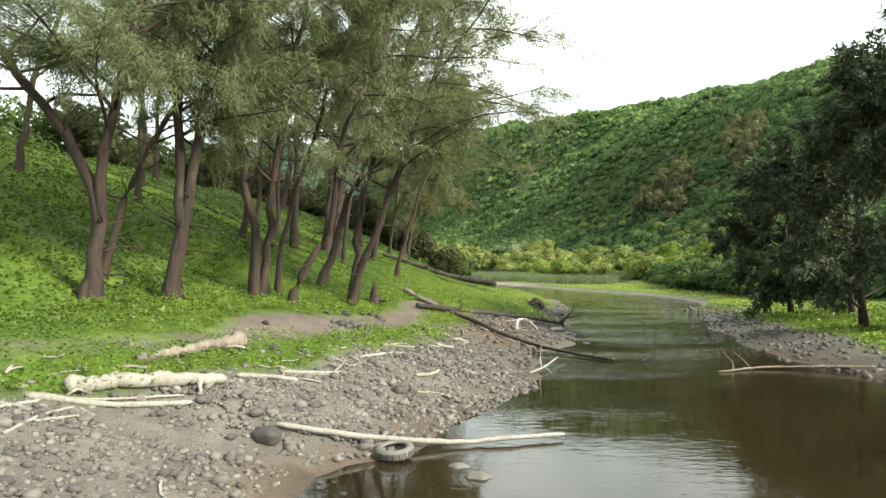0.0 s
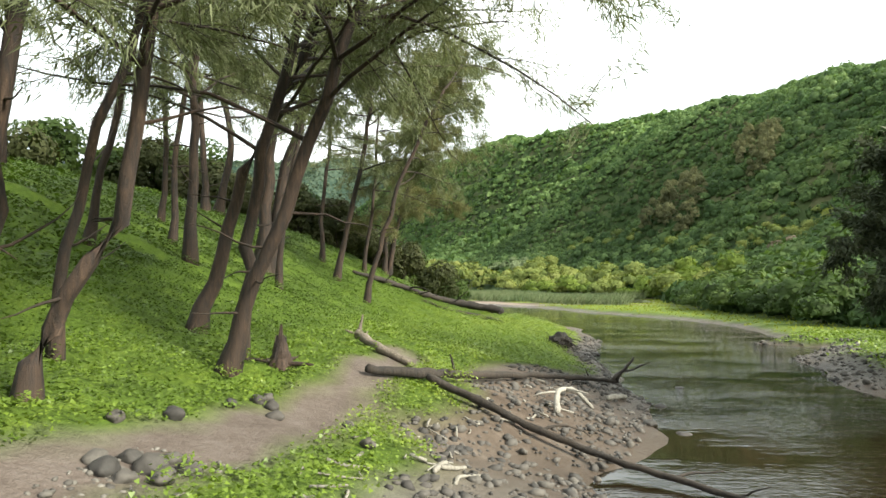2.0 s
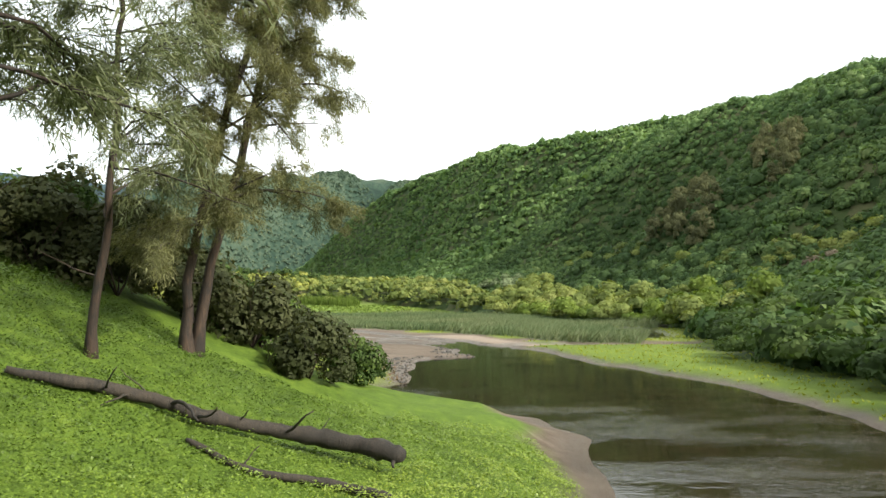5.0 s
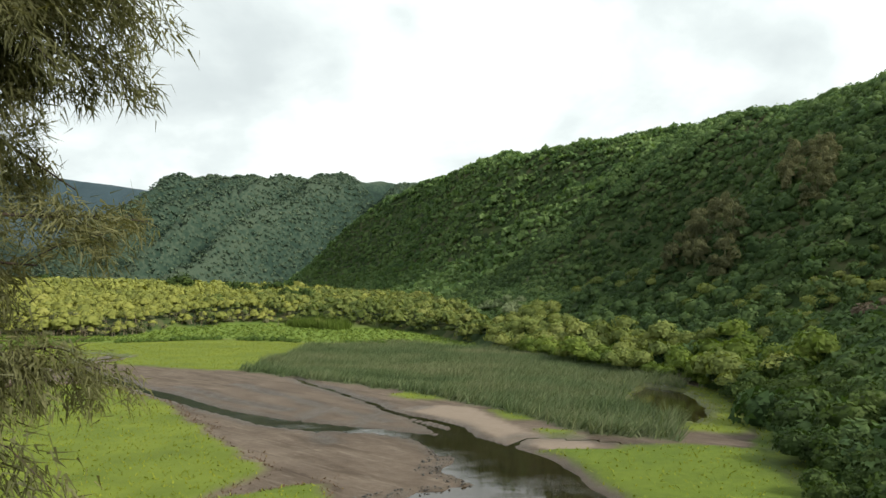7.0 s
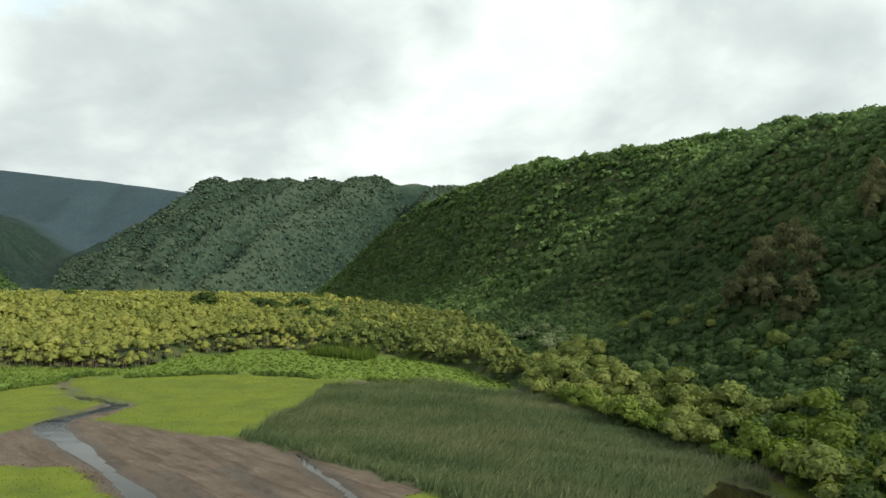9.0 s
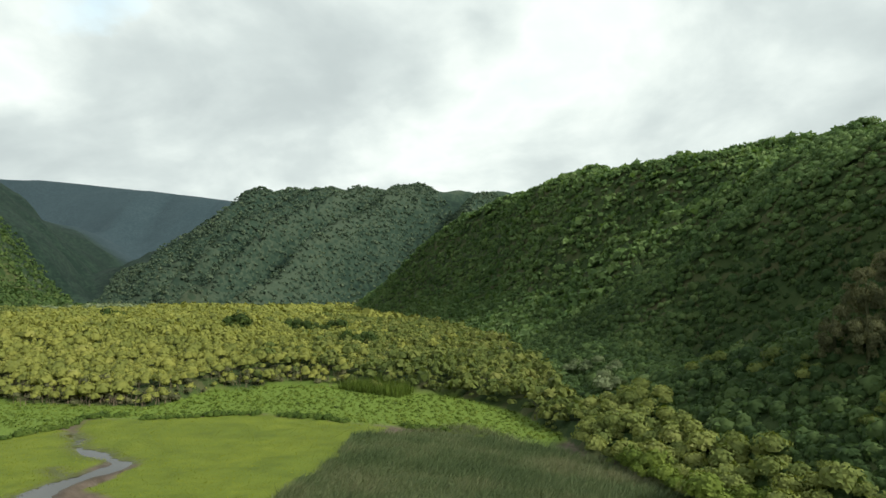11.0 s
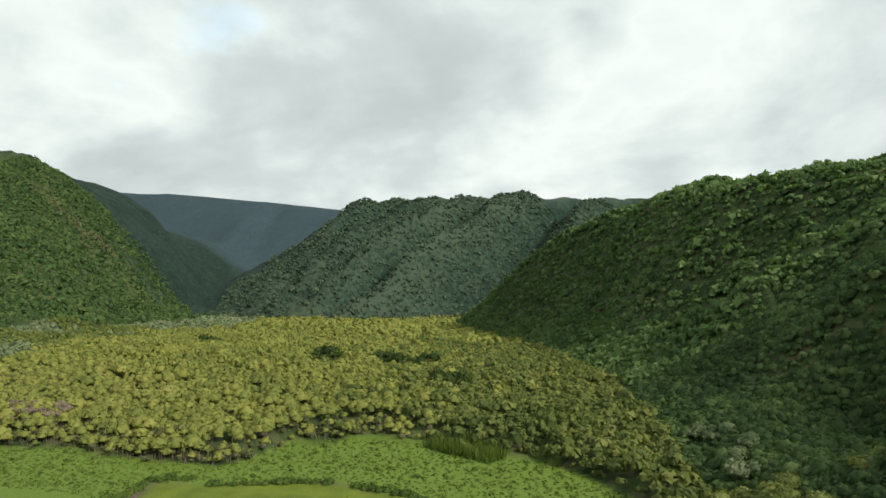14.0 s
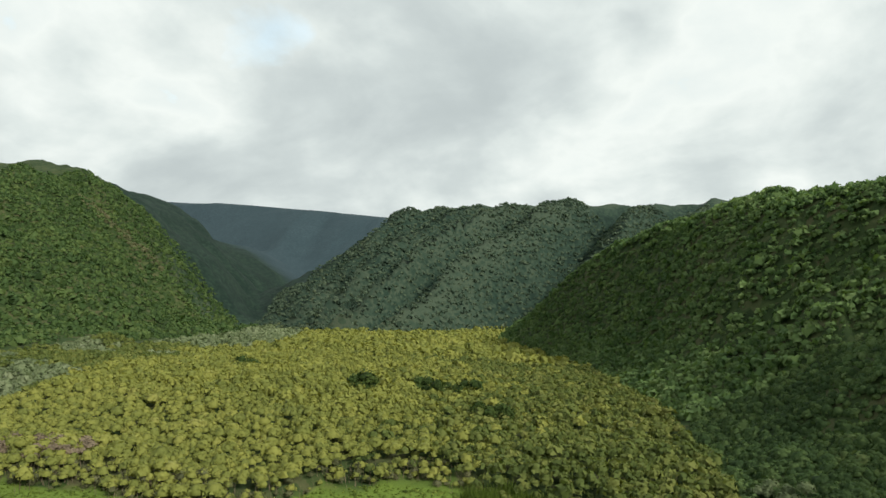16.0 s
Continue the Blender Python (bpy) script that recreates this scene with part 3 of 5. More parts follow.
def bodies(places, radii, tones, rng, kinds, tilt=0.0):
    """Crown bodies: corners, faces and a tone for each corner."""
    co, faces, shade, n = [], [], [], 0
    pick, turn = rng.integers(0, len(kinds), len(places)), rng.uniform(0, 6.283, len(places))
    for k, (kc, kf) in enumerate(kinds):
        who = np.where(pick == k)[0]
        c, s, r = np.cos(turn[who])[:, None], np.sin(turn[who])[:, None], radii[who][:, None]
        lx, lz = leaned(c * kc[:, 0] - s * kc[:, 1], kc[:, 2], tilt)
        co.append((np.stack([r * lx, r * (s * kc[:, 0] + c * kc[:, 1]), r * lz], -1) + places[who][:, None]).reshape(-1, 3))
        faces.append((kf[None] + (np.arange(len(who)) * len(kc))[:, None, None]).reshape(-1, 3) + n)
        shade.append(np.repeat(tones[who], len(kc)))
        n += len(who) * len(kc)
    return np.concatenate(co), np.concatenate(faces), np.concatenate(shade)


def leafage(name, co, faces, shade, corners, tone, mat):
    """One mesh of smooth crown bodies and of loose leaf sprays."""
    n, m = len(co), len(corners)
    me = bpy.data.meshes.new(name)
    me.vertices.add(n + 3 * m)
    me.vertices.foreach_set("co", np.concatenate([co, corners.reshape(-1, 3)]).astype(np.float32).ravel())
    loops = np.concatenate([faces.ravel(), np.arange(3 * m) + n])
    me.loops.add(len(loops))
    me.loops.foreach_set("vertex_index", loops)
    me.polygons.add(len(loops) // 3)
    me.polygons.foreach_set("loop_start", np.arange(0, len(loops), 3))
    me.polygons.foreach_set("use_smooth", np.arange(len(loops) // 3) < len(faces))
    me.update(calc_edges=True)
    a = me.attributes.new("tone", "FLOAT", "POINT")
    a.data.foreach_set("value", np.concatenate([shade, np.repeat(tone, 3)]).astype(np.float32))
    me.materials.append(mat)
    return me


def sown(rng, x0, x1, y0, y1, gap):
    """Places on a shaken grid."""
    gx, gy = np.meshgrid(np.arange(x0, x1, gap), np.arange(y0, y1, gap))
    return gx.ravel() + rng.uniform(-0.5, 0.5, gx.size) * gap, gy.ravel() + rng.uniform(-0.5, 0.5, gx.size) * gap


def wood(name, label, x, y, radius, spread, kinds, mat, rng, sink=0.45, lift=0.0, tilt=0.0):
    z = height(x, y)
    r = radius * np.exp(rng.normal(size=len(x)) * spread * 0.65).clip(0.45, 2.1)
    places = np.stack([x, y, z + r * sink + lift * rng.uniform(0, 1, len(x))], 1)
    tone = rng.uniform(0, 1, len(x))
    co, faces, shade = bodies(places, r, tone, rng, kinds[0], tilt)
    corners, tones = crowns(places, r, tone, rng, kinds[1], 1.0, tilt)
    return tagged(new(name, leafage(name, co, faces, shade, corners, tones, mat)), label, "trees", kind="stuff")


rng = np.random.default_rng(7)
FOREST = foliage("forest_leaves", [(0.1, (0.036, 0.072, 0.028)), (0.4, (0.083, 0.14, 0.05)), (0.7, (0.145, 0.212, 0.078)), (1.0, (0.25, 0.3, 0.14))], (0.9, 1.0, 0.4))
FARWOOD = foliage("far_forest_leaves", [(0.1, (0.025, 0.0475, 0.0175)), (0.5, (0.0625, 0.106, 0.035)), (0.8, (0.112, 0.156, 0.05)), (1.0, (0.175, 0.163, 0.0875))], (0.9, 1.0, 0.5))
# haze painted into the leaves as a grey-blue cast
HAZEWOOD = foliage("hazy_forest_leaves", [(0.1, (0.03, 0.052, 0.04)), (0.45, (0.066, 0.1, 0.07)), (0.75, (0.11, 0.145, 0.095)), (1.0, (0.18, 0.2, 0.13))], (0.9, 1.0, 0.6))
VALLEY = foliage("yellow_leaves", [(0.05, (0.1, 0.125, 0.036)), (0.35, (0.19, 0.212, 0.055)), (0.65, (0.268, 0.278, 0.07)), (0.9, (0.34, 0.33, 0.12)), (1.0, (0.41, 0.365, 0.2))], (1.0, 0.9, 0.3), leafy=0.08)
MARSHLEAF = foliage("marsh_shrub_leaves", [(0.05, (0.066, 0.095, 0.03)), (0.4, (0.138, 0.172, 0.05)), (0.7, (0.21, 0.238, 0.07)), (1.0, (0.31, 0.31, 0.13))], (1.0, 1.0, 0.3))
HEDGELEAF = foliage("hedge_leaves", [(0.1, (0.03, 0.055, 0.012)), (0.5, (0.075, 0.12, 0.024)), (0.9, (0.14, 0.19, 0.04))], (0.9, 1.0, 0.4))
BRUSH = foliage("brush_leaves", [(0.1, (0.02, 0.024, 0.011)), (0.5, (0.042, 0.05, 0.02)), (0.9, (0.085, 0.088, 0.04))], (1.0, 0.95, 0.5))
GREENWOOD = foliage("green_wood_leaves", [(0.05, (0.045, 0.066, 0.02)), (0.4, (0.1, 0.13, 0.036)), (0.7, (0.165, 0.185, 0.052)), (1.0, (0.26, 0.25, 0.09))], (1.0, 1.0, 0.4))
PALE = foliage("pale_leaves", [(0.1, (0.0864, 0.115, 0.0576)), (0.5, (0.158, 0.194, 0.101)), (0.9, (0.259, 0.288, 0.18))], (0.9, 1.0, 0.6))
# darker copy of the forest leaves: slope shade painted into the green
SHADELEAF = foliage("shaded_slope_leaves", [(0.1, (0.021, 0.042, 0.016)), (0.45, (0.056, 0.096, 0.034)), (0.75, (0.105, 0.155, 0.054)), (1.0, (0.21, 0.24, 0.1))], (0.9, 1.0, 0.4))
SHRUB = foliage("shrub_leaves", [(0.1, (0.018, 0.032, 0.008)), (0.5, (0.042, 0.072, 0.016)), (0.9, (0.095, 0.13, 0.032))], (0.9, 1.0, 0.4), gloss=0.2)
OLIVE = foliage("dry_bush_leaves", [(0.1, (0.0513, 0.0567, 0.0297)), (0.5, (0.108, 0.116, 0.0567)), (0.9, (0.203, 0.196, 0.108))], (1.0, 0.9, 0.5))
TWIGS = foliage("dry_twigs", [(0.1, (0.09, 0.07, 0.05)), (0.5, (0.17, 0.135, 0.095)), (0.9, (0.28, 0.225, 0.165))], (1.0, 0.9, 0.7), 0.2)
GREENLEAF = foliage("lush_leaves", [(0.1, (0.055, 0.085, 0.016)), (0.5, (0.11, 0.155, 0.028)), (0.9, (0.19, 0.235, 0.05))], (0.9, 1.0, 0.3))
REED = foliage("reed_blades", [(0.1, (0.048, 0.072, 0.032)), (0.45, (0.088, 0.12, 0.056)), (0.7, (0.136, 0.152, 0.08)), (0.95, (0.184, 0.16, 0.104))], (0.9, 1.0, 0.5))

round_bodies = [dome(rng, 5, 11) for _ in range(8)]
plain_bodies = [dome(rng, 4, 8) for _ in range(8)]
least_bodies = [dome(rng, 2, 5) for _ in range(8)]
rough_bodies = [dome(rng, 3, 6) for _ in range(8)]
leaf_fine = [shards(260, rng, 0.1, 0.85) for _ in range(6)]
fine = (round_bodies, leaf_fine)
dense = (plain_bodies, [shards(190, rng, 0.115, 0.85) for _ in range(7)])
medium = (rough_bodies, [shards(96, rng, 0.15, 0.85) for _ in range(7)])
sparse = (rough_bodies, [shards(60, rng, 0.145, 0.85) for _ in range(7)])
tiny = (least_bodies, [shards(20, rng, 0.3, 0.8) for _ in range(6)])
small = ([(c * 1.06, f) for c, f in rough_bodies], [shards(32, rng, 0.165, 0.88, -0.3) for _ in range(7)])
specks = (least_bodies, [shards(9, rng, 0.42, 0.8) for _ in range(6)])


def slope_places(x0, x1, y0, y1, gap, reach=1.1):
    x, y = sown(rng, x0, x1, y0, y1, gap)
    f = x - along(FOOT, y)
    keep = (f > 1) & (f < along(RIDGE_RUN, y) * reach)
    return x[keep], y[keep]


def thing_at(name, place, label, category, group):
    ob = new(name)
    ob.location = (*place, float(height(*place)))
    return tagged(ob, label, category, group)


def foliage_part(ob, corners, tone, mat):
    crown = new("crown", joined("crown", corners - np.array(ob.location), tone, mat))
    crown.parent = ob
    bm = bmesh.new()
    bmesh.ops.create_cone(bm, segments=8, radius1=0.45, radius2=0.12, depth=8, matrix=Matrix.Translation((0, 0, 3.6)))
    me = bpy.data.meshes.new("trunk")
    bm.to_mesh(me)
    bm.free()
    me.materials.append(OLIVE)
    stem = new("trunk", me)
    stem.parent = ob


x, y = slope_places(25, 130, 60, 190, 2.5)
z = height(x, y)
wood("hillside_bushes", "dense green bushes on the foot of the hillside", x[z < 32], y[z < 32], 1.8, 0.5, medium, SHADELEAF, rng, 0.25, 0.0, -0.55)
wood("hillside_trees", "trees covering the steep hillside above, green darkened for shade", x[z >= 32], y[z >= 32], 1.9, 0.5, sparse, SHADELEAF, rng, 0.1, 0.0, -0.5)
x, y = slope_places(10, 260, 190, 400, 1.8)
# paler leaves higher up, darker low down: the slope's light painted as colour
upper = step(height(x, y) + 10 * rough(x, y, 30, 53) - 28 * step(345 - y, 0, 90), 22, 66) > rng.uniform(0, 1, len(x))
wood("hillside_trees", "dense trees covering the steep hillside, green darkened for shade", x[~upper], y[~upper], 1.5, 0.5, small, SHADELEAF, rng, 0.15, 0.0, -0.5)
wood("hillside_trees", "green trees on the upper hillside, paler as if lit", x[upper], y[upper], 1.45, 0.5, small, FOREST, rng, 0.15, 0.0, -0.5)
x, y = slope_places(25, 160, -60, 60, 3.6)
wood("hillside_trees", "dense trees on the hillside by the stream, green darkened for shade", x, y, 2.6, 0.4, tiny, SHADELEAF, rng, 0.1, 0.0, -0.55)
x, y = slope_places(100, 260, 60, 190, 2.7)
wood("ridge_trees", "trees along the high ridge, green darkened for shade", x, y, 1.9, 0.45, tiny, SHADELEAF, rng, 0.1, 0.0, -0.5)
x, y = slope_places(-220, 220, 400, 900, 2.7)
keep = height(x, y) > along(FLOOR, y) + 1
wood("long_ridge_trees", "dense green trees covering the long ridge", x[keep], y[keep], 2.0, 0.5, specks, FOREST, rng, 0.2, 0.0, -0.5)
x, y = sown(rng, -440, 40, 255, 560, 2.3)
z = zones(x, y)
keep = (z["wood"] > 0.5) & (z["foot"] < 2) & (x > along(LEFT_FOOT, y) + 20) & (rng.uniform(0, 1, len(x)) < 0.93)
pale = x < np.interp(y, (300, 330, 400, 500, 600), (-250, -262, -290, -312, -328)) + 22 * rough(x, y, 40, 51)
meadowy = pale & (rough(x, y, 26, 56) < -0.05)
green = keep & (meadowy | ~pale) & (step(z["foot"] + 30 * rough(x, y, 34, 59), -130, -15) + 1.0 * meadowy > rng.uniform(0, 1, len(x)))
wood("valley_trees", "dark green trees at the foot of the slope", x[green], y[green], 1.5, 0.5, tiny, GREENWOOD, rng, 1.0, 0.9)
keep = keep & ~green
near = keep & ~pale & (y < 360)
wood("valley_trees", "low yellow-green trees filling the valley floor", x[near], y[near], 1.6, 0.5, small, VALLEY, rng, 1.0, 0.7)
far = keep & ~pale & (y >= 360)
wood("valley_trees", "low yellow-green trees further up the valley", x[far], y[far], 1.65, 0.5, tiny, VALLEY, rng, 0.95, 0.7)
front = keep & (zones(x, y - 9)["wood"] < 0.5)
wood("undergrowth", "brownish bare undergrowth at the wood's edge", x[front] + rng.normal(size=front.sum()) * 1.3, y[front] + rng.normal(size=front.sum()) * 1.2, 1.05, 0.5, medium, OLIVE, rng, 0.5, 1.6)
EDGE_X, EDGE_Y = np.repeat(x[front], 5) + rng.normal(size=5 * front.sum()) * 1.6, np.repeat(y[front], 5) + rng.normal(size=5 * front.sum()) * 1.6
wood("pale_trees", "pale whitish green trees at the foot of the hill", x[keep & pale], y[keep & pale], 1.9, 0.5, tiny, PALE, rng, 0.7)
x, y = sown(rng, -900, 0, 560, 1500, 5.8)
keep = (x - along(FOOT, y) < 2) & (x > along(LEFT_FOOT, y) + 5) & (height(x, y) < along(FLOOR, y) + 6)
pale = (x < np.interp(y, (560, 800, 1000, 1200), (-318, -400, -500, -640)) + 25 * rough(x, y, 60, 52)) & (y < 1200)
wood("upper_valley_trees", "low yellow-green trees of the upper valley", x[keep & ~pale], y[keep & ~pale], 2.8, 0.45, specks, VALLEY, rng, 0.9)
wood("pale_trees", "pale whitish green trees beside the wooded slope", x[keep & pale], y[keep & pale], 3.0, 0.4, specks, PALE, rng, 0.6)
x, y = sown(rng, -980, -400, 330, 1250, 5.6)
left = along(LEFT_FOOT, y) - x
keep = (left > -10) & (left < 360) & (y < 1120)
wood("side_hill_trees", "green trees covering the side hill", x[keep & (y < 600)], y[keep & (y < 600)], 3.3, 0.5, specks, FARWOOD, rng, 0.2, 0.0, 0.5)
wood("side_hill_trees", "bluish green trees further along the side hill", x[keep & (y >= 600)], y[keep & (y >= 600)], 3.3, 0.5, specks, FARWOOD, rng, 0.2, 0.0, 0.5)

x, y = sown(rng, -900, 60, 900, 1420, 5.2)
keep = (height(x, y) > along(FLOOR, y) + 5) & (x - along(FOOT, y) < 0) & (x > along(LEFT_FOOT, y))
wood("far_hill_trees", "trees covering the ribbed hill up the valley, greyed by painted haze", x[keep], y[keep], 3.2, 0.4, specks, HAZEWOOD, rng, 0.2)

t, side = rng.uniform(0, 1, 260), rng.normal(size=260)
wood("dry_trees", "brownish dry trees on a spur of the side hill", -830 + 178 * t + 12 * side, 880 - 32 * t + 10 * rng.normal(size=260), 3.2, 0.4, specks, OLIVE, rng, 0.5, 0.0, 0.4)

# brown she-oaks standing on the slope
for cx, cy in ((76, 238), (80, 228), (72, 226), (84, 243), (69, 220), (73, 212), (78, 218), (66, 226), (98, 214), (102, 220), (93, 208), (104, 226), (94, 222), (99, 231)):
    a, q = rng.uniform(0, 6.283, 30), np.sqrt(rng.uniform(0, 1, 30))
    hx, hy = cx + 3.2 * q * np.cos(a), cy + 3.2 * q * np.sin(a)
    lift = rng.uniform(0.5, 8.5, 30) * (1.1 - 0.6 * q)
    corners, tone = crowns(np.stack([hx, hy, height(hx, hy) + lift], 1), rng.uniform(0.6, 1.4, 30), rng.uniform(0, 1, 30), rng, leaf_fine, 1.7)
    tree = thing_at("slope_tree", (cx, cy), "tall brownish she-oak standing on the wooded slope", "tree", "she-oaks on the slope")
    foliage_part(tree, corners, tone, OLIVE)

# yellow-green crowns scattered over the lower slope
for cx, cy, rr in ((83, 174, 2.6), (87, 171, 2.2), (89, 164, 2.8), (84, 169, 2.4), (86, 164, 2.2), (92, 161, 2.6), (69, 190, 2.2), (81, 167, 2.4), (78, 182, 1.8), (70, 208, 2.2), (85, 179, 1.8), (64, 206, 2.4), (70, 177, 2.0), (68, 171, 2.3), (60, 175, 2.2), (62, 228, 2.4), (59, 241, 2.2), (48, 256, 2.6), (76, 178, 2.0)):
    hx, hy = cx + rng.normal(size=6) * rr * 0.8, cy + rng.normal(size=6) * rr * 0.8
    wood("yellow_bush", "yellow-green bush standing out from the dark slope", hx, hy, rr * 0.55, 0.4, dense, MARSHLEAF, rng, 0.7)
hx, hy = 76.2 + rng.normal(size=5), 163.6 + rng.normal(size=5)
wood("dry_bush", "round greyish brown dry bush on the slope", hx, hy, 2.0, 0.3, dense, TWIGS, rng, 0.7)
for cx, cy in ((28.5, 304), (25, 313), (32, 275), (31, 285), (35, 292)):
    hx, hy = cx + rng.normal(size=5) * 1.6, cy + rng.normal(size=5) * 1.6
    wood("pale_bush", "whitish flowering bush at the foot of the slope", hx, hy, 1.9, 0.3, medium, PALE, rng, 1.2)

# single larger trees along the ridge
for cx, cy, rr in ((161, 413, 4.5), (167, 417, 4), (155, 409, 3.6), (119, 384, 2.6), (166, 349, 4), (160, 340, 3), (148, 262, 3.4), (151, 270, 3), (66, 557, 4), (60, 566, 3.5), (100, 480, 3)):
    hx, hy = cx + rng.normal(size=5) * rr * 0.5, cy + rng.normal(size=5) * rr * 0.5
    wood("ridge_tree", "round-topped tree rising above the ridge line", hx, hy, rr * 0.7, 0.3, medium, FOREST, rng, 1.1)

# darker tree groups standing up out of the yellow wood
for cx, cy, rx, ry in ((-92, 420, 17, 6), (-128, 408, 6, 4), (-217, 452, 7, 4), (-60, 380, 8, 3)):
    a, q = rng.uniform(0, 6.283, 26), np.sqrt(rng.uniform(0, 1, 26))
    wood("tree_group", "dark green tree group among the yellow trees", cx + rx * q * np.cos(a), cy + ry * q * np.sin(a), 2.2, 0.4, medium, SHRUB, rng, 1.5)
# grey-stemmed thicket and the front row of the wood
a, q = rng.uniform(0, 6.283, 60), np.sqrt(rng.uniform(0, 1, 60))
wood("dry_thicket", "bare greyish brown thicket among the trees", -190 + 22 * q * np.cos(a), 300 + 9 * q * np.sin(a), 1.7, 0.4, medium, TWIGS, rng, 1.6)

# shrubs by the marsh: yellow ones, low lush cover and its hedge
x, y = sown(rng, 22, 60, 150, 262, 2.3)
keep = (x > np.interp(y, (150, 165, 185, 212, 232, 262), (46, 46.5, 39, 31, 22, 16))) & (x < along(FOOT, y) + 14)
yellow = rough(x, y, 14, 57) + 0.4 * rough(x, y, 5, 58) > -0.25
wood("marsh_shrubs", "bright yellow-green shrubs beside the marsh", x[keep & yellow], y[keep & yellow], 1.65, 0.55, dense, MARSHLEAF, rng, 1.05)
wood("marsh_shrubs", "green shrubs beside the marsh", x[keep & ~yellow], y[keep & ~yellow], 1.65, 0.55, dense, GREENLEAF, rng, 0.9)
x, y = sown(rng, -330, 30, 250, 340, 1.6)
z = zones(x, y)
keep = (z["lush"] > 0.5) & (z["wood"] < 0.6)
wood("low_cover", "low lush green plants over the wet ground", x[keep], y[keep], 0.5, 0.55, specks, GREENLEAF, rng, -0.1)
HEDGE = ((-190, 232), (-125, 233), (-108.7, 236.3), (-104.4, 252.2), (-108.2, 265.1), (-95.9, 269.2), (-89.3, 265.4), (-70.1, 272.1), (-61.8, 273), (-51.8, 271.4), (-34.7, 266.4), (-23.7, 263.6), (-8, 256))
line = np.array(HEDGE)
far = np.concatenate([[0], np.cumsum(np.hypot(*np.diff(line, axis=0).T))])
t = rng.uniform(0, far[-1], 620)
t = t[rough(t, t * 0, 9, 64) > -0.35]
hx, hy = np.interp(t, far, line[:, 0]) + rng.normal(size=len(t)) * 0.5, np.interp(t, far, line[:, 1]) + rng.normal(size=len(t)) * 0.6
wood("hedge", "dark low hedge along the meadow's edge", hx, hy, 0.85, 0.5, sparse, HEDGELEAF, rng, 0.2)
# dark leafy bushes on the right bank
x, y = sown(rng, 28, 56, 66, 150, 2.5)
keep = (x > np.interp(y, (66, 80, 92, 103, 112, 118, 125, 150), (29, 30.5, 31.5, 32, 36, 39, 41, 46))) & (x < along(FOOT, y) + 12)
wood("bank_bushes", "glossy dark green bushes over the grassy bank", x[keep], y[keep], 1.6, 0.5, fine, SHRUB, rng, 0.6)


def strewn(rng, count, x0, x1, y0, y1, key, least=0.4):
    x, y = rng.uniform(x0, x1, count), rng.uniform(y0, y1, count)
    keep = zones(x, y)[key] > least + rng.uniform(-0.25, 0.4, count)
    return x[keep], y[keep]


def tufts(name, label, x, y, tall, wide, mat, rng, lean=0.35, wind=(0.0, 0.0), category="grass"):
    """Upright blades."""
    n = len(x)
    a = rng.uniform(0, 6.283, n)
    h = tall * rng.uniform(0.6, 1.3, n)
    base = np.stack([x, y, height(x, y) - 0.03], 1)
    side = np.stack([np.cos(a), np.sin(a), 0 * a], 1) * (wide * rng.uniform(0.6, 1.4, n))[:, None]
    tip = base + np.stack([h * (rng.normal(size=n) * lean + wind[0]), h * (rng.normal(size=n) * lean + wind[1]), h], 1)
    corners = np.stack([base - side, base + side, tip], 1)
    return tagged(new(name, joined(name, corners, np.clip(0.5 + 0.35 * rough(x, y, 7, 61) + 0.3 * rough(0.45 * x + 0.9 * y, 0.2 * (0.9 * x - 0.45 * y), 3.5, 67) + 0.35 * rough(x + 2 * y, y, 26, 62) + rng.normal(size=n) * 0.12, 0, 1), mat)), label, category, kind="stuff")


x, y = strewn(rng, 150000, -34, 48, 120, 264, "reeds")
tall = 1.0 + 0.45 * np.clip(rough(0.45 * x + 0.9 * y, 0.25 * (0.9 * x - 0.45 * y), 4.5, 65) + 0.6 * rough(x, y, 11, 66), -0.8, 1.0) + 0.5 * (inside(x, y, REEDS) < 2.2)
tufts("reeds", "grey-green marsh reeds bent by the wind", x, y, tall, 0.085, REED, rng, 0.5, (0.5, 0.2), "reeds")
x, y = strewn(rng, 110000, -110, 52, 60, 282, "meadow")
MEADOWGRASS = foliage("meadow_grass", [(0.1, (0.146, 0.166, 0.0216)), (0.5, (0.185, 0.21, 0.0281)), (0.9, (0.225, 0.251, 0.0378))], (0.95, 1.0, 0.3))
tufts("meadow_grass", "short bright yellow-green meadow grass", x, y, 0.2, 0.1, MEADOWGRASS, rng, 0.6)
x, y = rng.uniform(-52, -22, 5000), rng.uniform(294, 314, 5000)
keep = inside(x, y, ((-50, 308), (-42, 302), (-28, 296), (-24, 303), (-38, 312))) > 0
tufts("tall_grass", "tall green grass in front of the trees", x[keep], y[keep], 3.2, 0.14, GREENLEAF, rng, 0.2)
tufts("bare_stems", "thin pinkish brown stems along the wood's edge", EDGE_X, EDGE_Y, 3.2, 0.08, TWIGS, rng, 0.16, category="stems")
RUSTY = foliage("brown_fringe", [(0.1, (0.06, 0.04, 0.026)), (0.5, (0.11, 0.072, 0.045)), (0.9, (0.15, 0.13, 0.05))], (1.0, 0.9, 0.6), 0.2)
x, y = rng.uniform(-75, 12, 60000), rng.uniform(84, 172, 60000)
gap = np.maximum(inside(x, y, LOBE_FAR), inside(x, y, LOBE_NEAR))
keep = (gap < 0) & (gap > -5.5 * rng.uniform(0, 1, len(x)) ** 1.5 * (0.5 + 0.5 * rough(x, y, 6, 63))) & (zones(x, y)["wet"] < -0.3)
